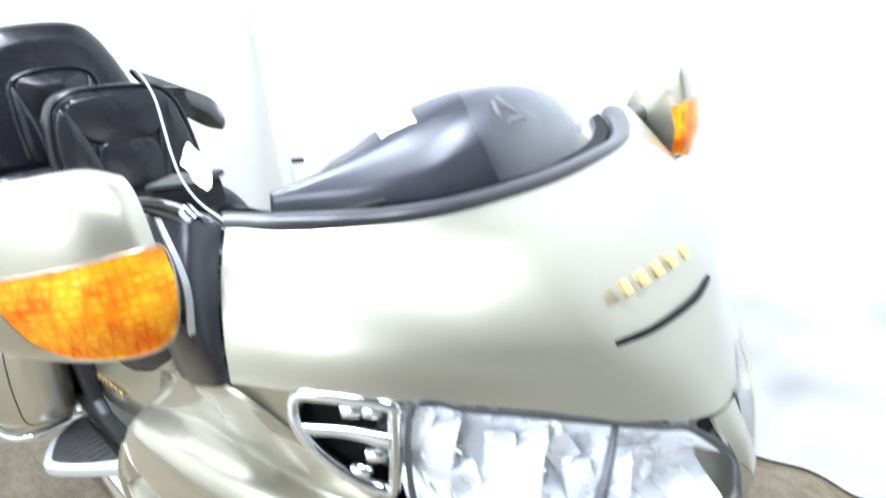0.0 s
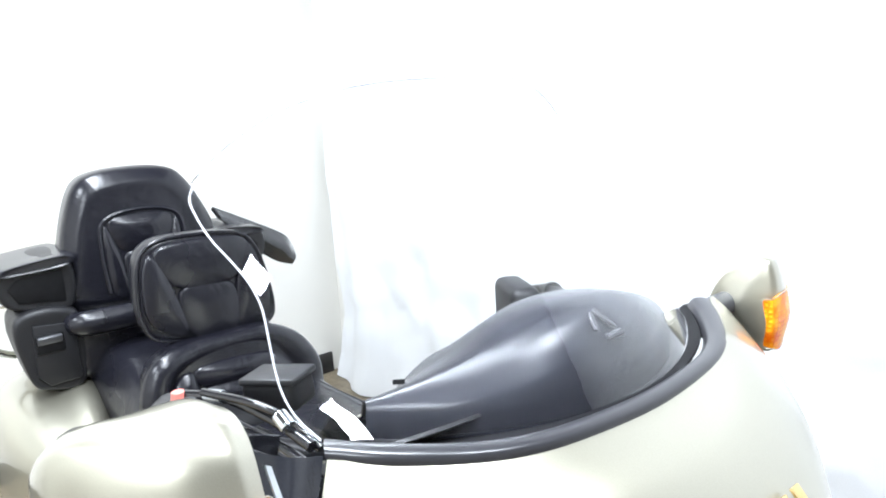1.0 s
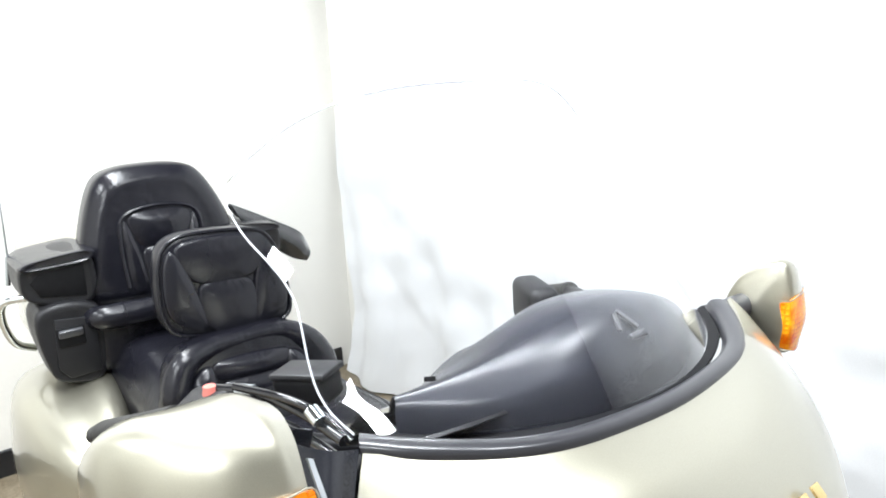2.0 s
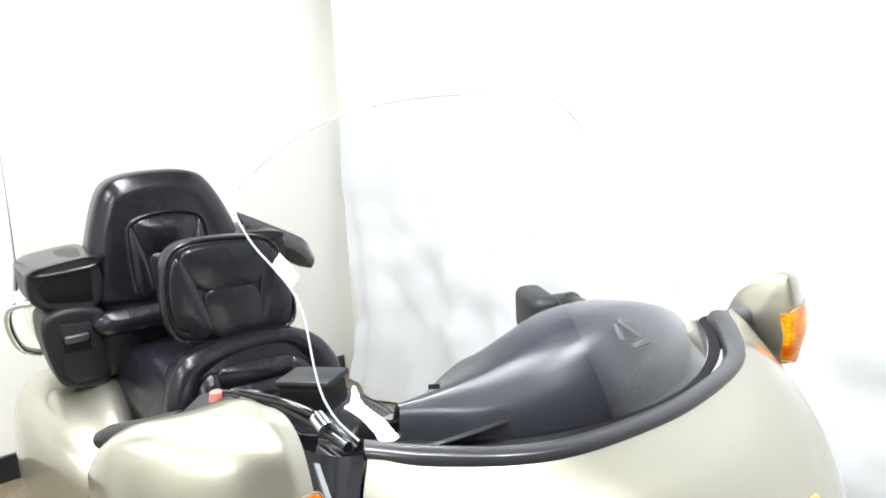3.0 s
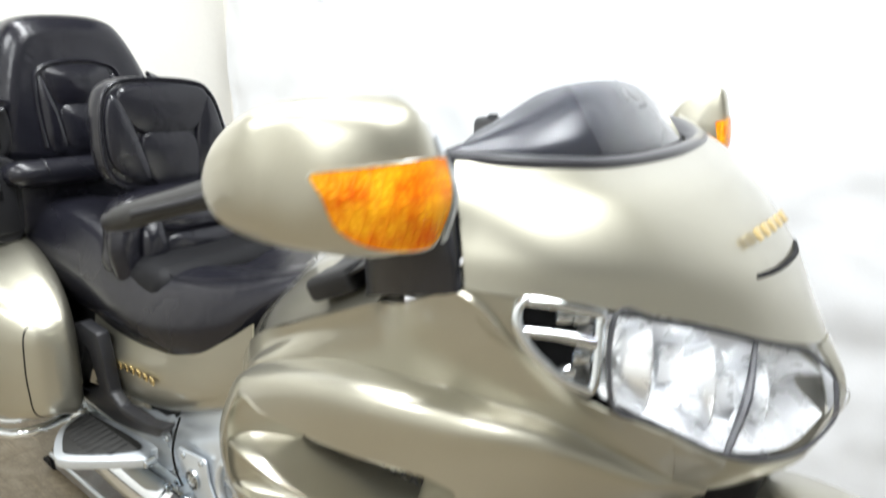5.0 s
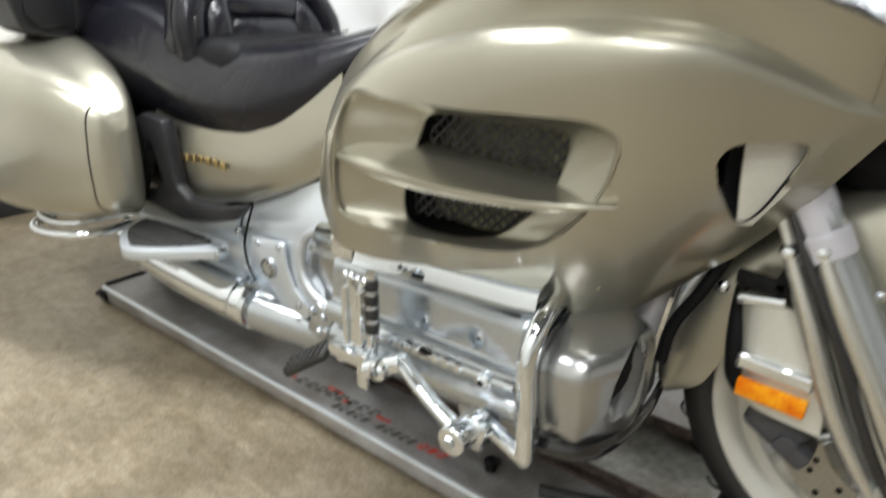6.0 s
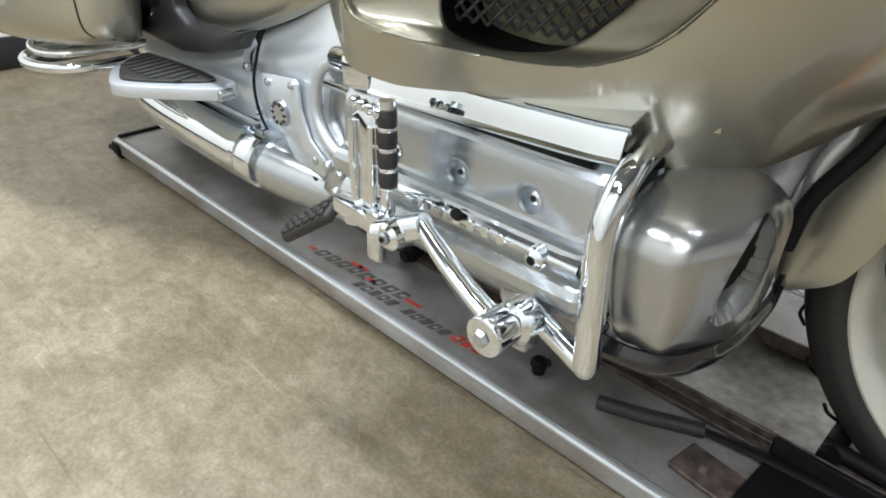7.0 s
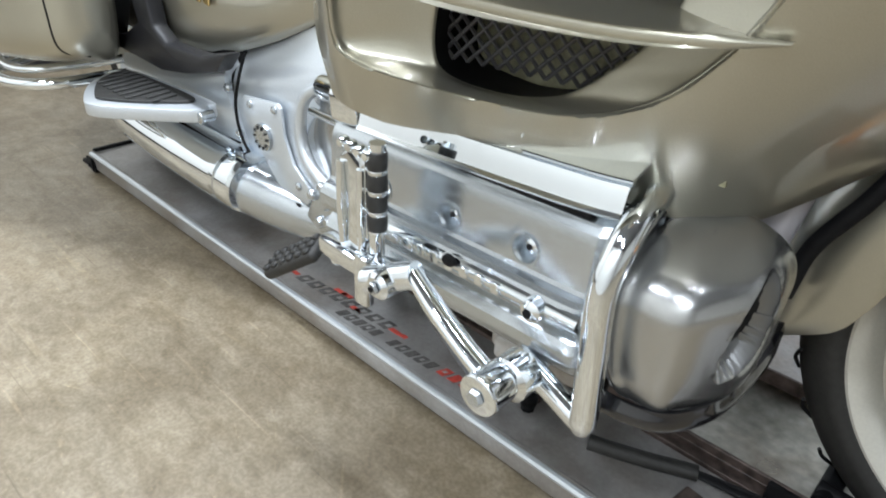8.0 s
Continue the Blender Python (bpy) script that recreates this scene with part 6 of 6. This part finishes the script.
wheel("rear_wheel", -0.76, -0.05, 0.358, 0.312, 0.088, "rear wheel with black tyre")


def fender():
    """A deep painted mudguard hugging the front tyre, its tail low behind the wheel."""
    rows = []
    for a, R, w, skirt in ((14, 0.322, 0.080, 0.040), (34, 0.325, 0.094, 0.090), (50, 0.327, 0.097, 0.145), (78, 0.328, 0.098, 0.172), (104, 0.328, 0.098, 0.172), (124, 0.327, 0.097, 0.145), (142, 0.326, 0.097, 0.104), (160, 0.326, 0.097, 0.096), (172, 0.326, 0.096, 0.090), (181, 0.326, 0.094, 0.072), (187, 0.326, 0.088, 0.026)):
        t = radians(a)
        d = Vector((math.cos(t), 0, math.sin(t)))
        o = Vector((FX, 0, FZ))
        half = [o + d * (R - skirt) + Vector((0, -w, 0)), o + d * (R - skirt * 0.4) + Vector((0, -w * 1.02, 0)), o + d * (R - 0.006) + Vector((0, -w * 0.80, 0)), o + d * (R + 0.012) + Vector((0, -w * 0.35, 0)), o + d * (R + 0.016)]
        rows.append(half + [Vector((p.x, -p.y, p.z)) for p in reversed(half[:-1])])
    f = part("front_fender", loft(rows, 44, 80, 0.004), PAINT, bike, "champagne front fender")
    for p in ((0.840, -0.098, 0.509), (0.663, -0.100, 0.470)):
        part("fender_bolt", lathe([(0.0, -0.004), (0.006, -0.003), (0.009, 0.0), (0.009, 0.004)], p, "y", 14), CHROME, f)
    part("fender_inner", lathe([(0.318, -0.07), (0.322, 0.0), (0.318, 0.07)], (FX, 0, FZ), "y", 40, (25, 186)), BLACK, f)


fender()


# added black block: darkens the hollow between nose and fender like deep shade
part("fender_hollow_shade", rbox(0.11, 0.15, 0.10, pose(0.800, -0.01, 0.668), 0.04, 4), BLACK, bike, "black block put in as the shaded hollow above the fender")


def fork(s):
    m = Matrix.Diagonal((1, s, 1, 1))
    leg = part("fork_leg", moved(bar((0.690, -0.128, 0.720), (0.905, -0.128, 0.350), 0.026, 20, 0.030), m), ALLOY, bike, "front fork leg with cream covers")
    # pale upper sleeve, cream lower cover, chrome strips; dark strip imitates a chrome reflection
    part("upper_sleeve", moved(joined(bar((0.700, -0.122, 0.700), (0.770, -0.128, 0.575), 0.033, 20, 0.030), bar((0.765, -0.128, 0.585), (0.782, -0.128, 0.552), 0.034, 20)), m), PALE, leg, "pale lavender fork sleeve")
    part("lower_cover", moved(loft([[(0.742, -0.140, 0.552), (0.764, -0.152, 0.560), (0.790, -0.140, 0.560)], [(0.790, -0.142, 0.455), (0.818, -0.154, 0.462), (0.848, -0.142, 0.462)], [(0.848, -0.142, 0.335), (0.872, -0.154, 0.342), (0.900, -0.142, 0.345)], [(0.880, -0.140, 0.280), (0.905, -0.150, 0.282), (0.935, -0.140, 0.285)]], 16, 30, 0.006), m), CHROME, leg, "chrome fork cover")
    part("cover_ridge", moved(tube([(0.746, -0.152, 0.553), (0.784, -0.157, 0.472), (0.827, -0.157, 0.374), (0.866, -0.154, 0.308), (0.888, -0.150, 0.275)], [0.010, 0.012, 0.012, 0.012, 0.010], 12, 30), m), FORK, leg)
    part("cover_ridge", moved(tube([(0.781, -0.152, 0.560), (0.812, -0.157, 0.502), (0.862, -0.157, 0.414), (0.890, -0.154, 0.358), (0.925, -0.148, 0.290)], [0.010, 0.012, 0.012, 0.012, 0.010], 12, 30), m), FORK, leg)
    part("cover_reflection", moved(tube([(0.730, -0.148, 0.622), (0.771, -0.158, 0.544), (0.818, -0.163, 0.461), (0.872, -0.163, 0.348), (0.905, -0.156, 0.285)], 0.0075, 10, 30), m), GLOSS, leg, "glossy dark strip imitating a reflection in the chrome fork cover")
    part("upper_strip", moved(tube([(0.712, -0.142, 0.632), (0.735, -0.148, 0.580), (0.752, -0.152, 0.545)], 0.0065, 10, 16), m), RIM, leg)
    for x, z in ((0.744, 0.558), (0.780, 0.566)):
        part("cover_stud", moved(lathe([(0.0, -0.012), (0.007, -0.010), (0.0115, -0.003), (0.0115, 0.008)], (x, -0.152, z), "y", 16), m), CHROME, leg)
    part("hose_bracket", moved(rbox(0.062, 0.012, 0.022, pose(0.718, -0.136, 0.504, 0, 4, 0), 0.004, 2), m), BLACK, leg, "black hose bracket")
    part("bracket_arm", moved(rbox(0.022, 0.012, 0.050, pose(0.748, -0.136, 0.520, 0, 20, 0), 0.004, 2), m), BLACK, leg)
    # caliper cover behind the leg: cream shield, chrome cap, amber reflector, black caliper
    shield = loft([[(0.690, -0.112, 0.475), (0.715, -0.138, 0.486), (0.760, -0.142, 0.480)], [(0.700, -0.118, 0.425), (0.725, -0.142, 0.430), (0.800, -0.145, 0.425)], [(0.704, -0.120, 0.385), (0.730, -0.142, 0.386), (0.815, -0.145, 0.384)], [(0.712, -0.120, 0.335), (0.740, -0.140, 0.330), (0.820, -0.142, 0.322)]], 20, 24, 0.006)
    sh = part("caliper_shield", moved(shield, m), RIM, leg, "cream caliper shield")
    part("shield_cap", moved(rbox(0.095, 0.016, 0.024, pose(0.755, -0.146, 0.395, 0, 4, 0), 0.006, 3), m), CHROME, sh, "chrome trim cap")
    part("shield_top", moved(rbox(0.06, 0.014, 0.014, pose(0.722, -0.138, 0.482, 0, -8, 0), 0.005, 2), m), CHROME, sh, "chrome top trim")
    part("reflector", moved(rbox(0.086, 0.010, 0.027, pose(0.757, -0.151, 0.360, 0, 3, 0), 0.003, 2), m), AMBER, sh, "amber side reflector")
    part("shield_edge", moved(tube([(0.688, -0.105, 0.480), (0.692, -0.112, 0.44), (0.698, -0.116, 0.40), (0.706, -0.118, 0.36), (0.715, -0.118, 0.335)], [0.008, 0.012, 0.015, 0.017, 0.010], 10, 24), m), BLACK, sh)
    part("caliper", moved(joined(rbox(0.075, 0.050, 0.055, pose(0.765, -0.100, 0.300, 0, 30, 0), 0.012, 3), rbox(0.05, 0.058, 0.03, pose(0.790, -0.102, 0.275, 0, 30, 0), 0.008, 2), bar((0.745, -0.132, 0.325), (0.745, -0.09, 0.325), 0.014), bar((0.785, -0.132, 0.285), (0.785, -0.09, 0.285), 0.014)), m), DARK_TRIM, leg, "dark brake caliper")


fork(1)
fork(-1)
part("axle", bar((AX, -0.155, AZ - 0.02), (AX, 0.155, AZ - 0.02), 0.016), ALLOY, bike)
part("stand", joined(bar((0.05, 0.12, 0.20), (0.0, 0.16, 0.055), 0.016), bar((0.05, -0.10, 0.20), (0.0, -0.10, 0.055), 0.016), bar((0.0, -0.11, 0.060), (0.0, 0.17, 0.060), 0.012)), BLACK, bike, "black centre stand")

# ---- the dolly under the motorcycle ----
def dolly():
    d = thing("motorcycle_dolly", "grey steel rolling motorcycle dolly on the concrete floor", "dolly")
    d.matrix_world = pose(0.0, 0.029, 0.0)
    X0, X1 = -0.915, 1.38
    for s in (1, -1):
        m = Matrix.Diagonal((1, s, 1, 1))
        prof = [(-0.276, 0.012), (-0.280, 0.014), (-0.280, 0.047), (-0.277, 0.052), (-0.270, 0.053), (-0.266, 0.050), (-0.128, 0.050), (-0.128, 0.044), (-0.268, 0.044), (-0.272, 0.040), (-0.272, 0.012)]
        pl = part("side_plate", moved(prism([(y, z) for y, z in prof], X1 - X0, "x", X0, 0.0012, 1), m), STEEL, d, "scuffed grey steel side plate")
        part("edge_strip", moved(tube([(X0 + 0.004, -0.278, 0.049), (0.0, -0.279, 0.0492), (X1 - 0.004, -0.278, 0.049)], 0.0058, 8, 20), m), SILVER, pl)
        part("inner_angle", moved(prism([(-0.128, 0.040), (-0.102, 0.040), (-0.102, 0.070), (-0.107, 0.070), (-0.107, 0.056), (-0.128, 0.056)], X1 - X0 - 0.02, "x", X0 + 0.01, 0.001, 1), m), RUST, d, "rusty inner angle rail")
        for x in (X0 + 0.006, X1 - 0.05):
            w = part("caster", moved(lathe([(0, -0.010), (0.018, -0.010), (0.020, -0.006), (0.020, 0.006), (0.018, 0.010), (0, 0.010)], (x, -0.272, 0.020), "y", 20), m), BLACK, d, "small black caster")
            part("caster_fork", moved(joined(rbox(0.030, 0.004, 0.03, pose(x, -0.285, 0.028), 0.001, 1), rbox(0.030, 0.004, 0.03, pose(x, -0.259, 0.028), 0.001, 1), bar((x - 0.035, -0.284, 0.024), (x, -0.284, 0.024), 0.006)), m), BLACK, w)
        for x in (X0 + 0.045, -0.35, 0.35):
            part("plate_bolt", moved(lathe([(0.0, 0.006), (0.006, 0.005), (0.0085, 0.0), (0.0085, -0.004)], (x, -0.185 if x > 0 else -0.15, 0.051), "z", 12), m), RUST, d)
    part("end_strip", rbox(0.012, 0.54, 0.030, pose(X0 - 0.003, 0, 0.042), 0.003, 1), BLACK, d, "black end strip")
    part("centre_channel", loft([[(X0 + 0.02, -0.102, 0.046), (0.0, -0.102, 0.046), (0.735, -0.102, 0.046)], [(X0 + 0.02, 0.0, 0.034), (0.0, 0.0, 0.034), (0.735, 0.0, 0.034)], [(X0 + 0.02, 0.102, 0.046), (0.0, 0.102, 0.046), (0.735, 0.102, 0.046)]], 20, 10, 0.004), material("zinc_plated_steel", (0.40, 0.40, 0.36), 0.34, 0.8, grain=0.25, grain_size=60, stain=0.62, stain_size=8, rough_var=0.15, dirt=(0.95, 0.85, 0.75)), d, "zinc plated wheel channel")
    knob = lathe([(0.0, 0.024), (0.008, 0.024), (0.013, 0.020), (0.013, 0.012), (0.010, 0.008), (0.010, 0.0)], (0.353, -0.208, 0.0505), "z", 8)
    part("hex_knob", knob, BLACK, d, "black hexagon bolt")
    grip = part("lock_handle", tube([(0.452, -0.208, 0.060), (0.513, -0.1865, 0.062), (0.578, -0.158, 0.064)], 0.0105, 14, 16), RUBBER, d, "black rubber sleeved lock handle")
    part("handle_bar", tube([(0.57, -0.161, 0.064), (0.66, -0.145, 0.064), (0.78, -0.135, 0.062), (0.95, -0.132, 0.060)], [0.007, 0.012, 0.014, 0.010], 10, 24, flat=0.5), BLACK, grip)
    part("chock_plate", joined(rbox(0.30, 0.10, 0.008, pose(0.80, -0.185, 0.060, 0, 0, -2), 0.003, 1), rbox(0.30, 0.008, 0.03, pose(0.80, -0.137, 0.075, 0, 0, -2), 0.002, 1)), BLACK, d, "black wheel chock bracket")
    part("bracket", rbox(0.075, 0.055, 0.008, pose(0.610, -0.212, 0.0560, 0, 0, -8), 0.002, 1), RUST, d, "rusty bracket plate")
    part("bracket_bolt", lathe([(0.0, 0.010), (0.006, 0.009), (0.009, 0.004), (0.009, 0.0)], (0.607, -0.214, 0.0595), "z", 6), RUST, d)
    for y in (-0.085, 0.085):
        part("chock_arm", bar((0.70, y, 0.075), (0.95, y * 0.94, 0.06), 0.012), BLACK, d, "black wheel chock arm")
    part("chock_bar", bar((0.705, -0.10, 0.072), (0.705, 0.10, 0.072), 0.013), BLACK, d, "black wheel chock crossbar")
    # printed maker's mark: plain slanted bars, dark and red
    def mark(x, y, w, h, ink):
        part("printed_bar", rbox(w, h, 0.0012, pose(x, y, 0.0512 + (0.0004 if ink is STEEL else 0)) @ Matrix(((1, 0.45, 0, 0), (0, 1, 0, 0), (0, 0, 1, 0), (0, 0, 0, 1))), 0.0003, 1), ink, d)
    # upper row, then the lower row nearer the edge
    for k in range(8):
        x = -0.122 + 0.0285 * k
        mark(x, -0.2365 + 0.068 * (x + 0.147), 0.018, 0.021, INK_DARK)
        mark(x + 0.004, -0.2365 + 0.068 * (x + 0.147), 0.009, 0.008, STEEL)
    mark(-0.148, -0.236, 0.016, 0.007, INK_RED)
    for x, w in ((-0.045, 0.030), (-0.030, 0.022), (0.012, 0.026), (0.100, 0.022), (0.118, 0.012)):
        mark(x, -0.216 + 0.068 * (x + 0.05) - (0.018 if x > 0 else 0), w, 0.008, INK_RED)
    for k in range(11):
        x = 0.004 + 0.0192 * k
        if k != 5:
            mark(x, -0.252 + 0.055 * x, 0.0125, 0.018, INK_DARK)
            if k % 2:
                mark(x + 0.002, -0.252 + 0.055 * x, 0.006, 0.007, STEEL)
    for k in range(3):
        x = 0.222 + 0.021 * k
        mark(x, -0.2385 + 0.055 * (x - 0.2), 0.0145, 0.018, INK_RED)
        if k != 1:
            mark(x, -0.2385 + 0.055 * (x - 0.2), 0.006, 0.006, STEEL)
    return d


dolly()
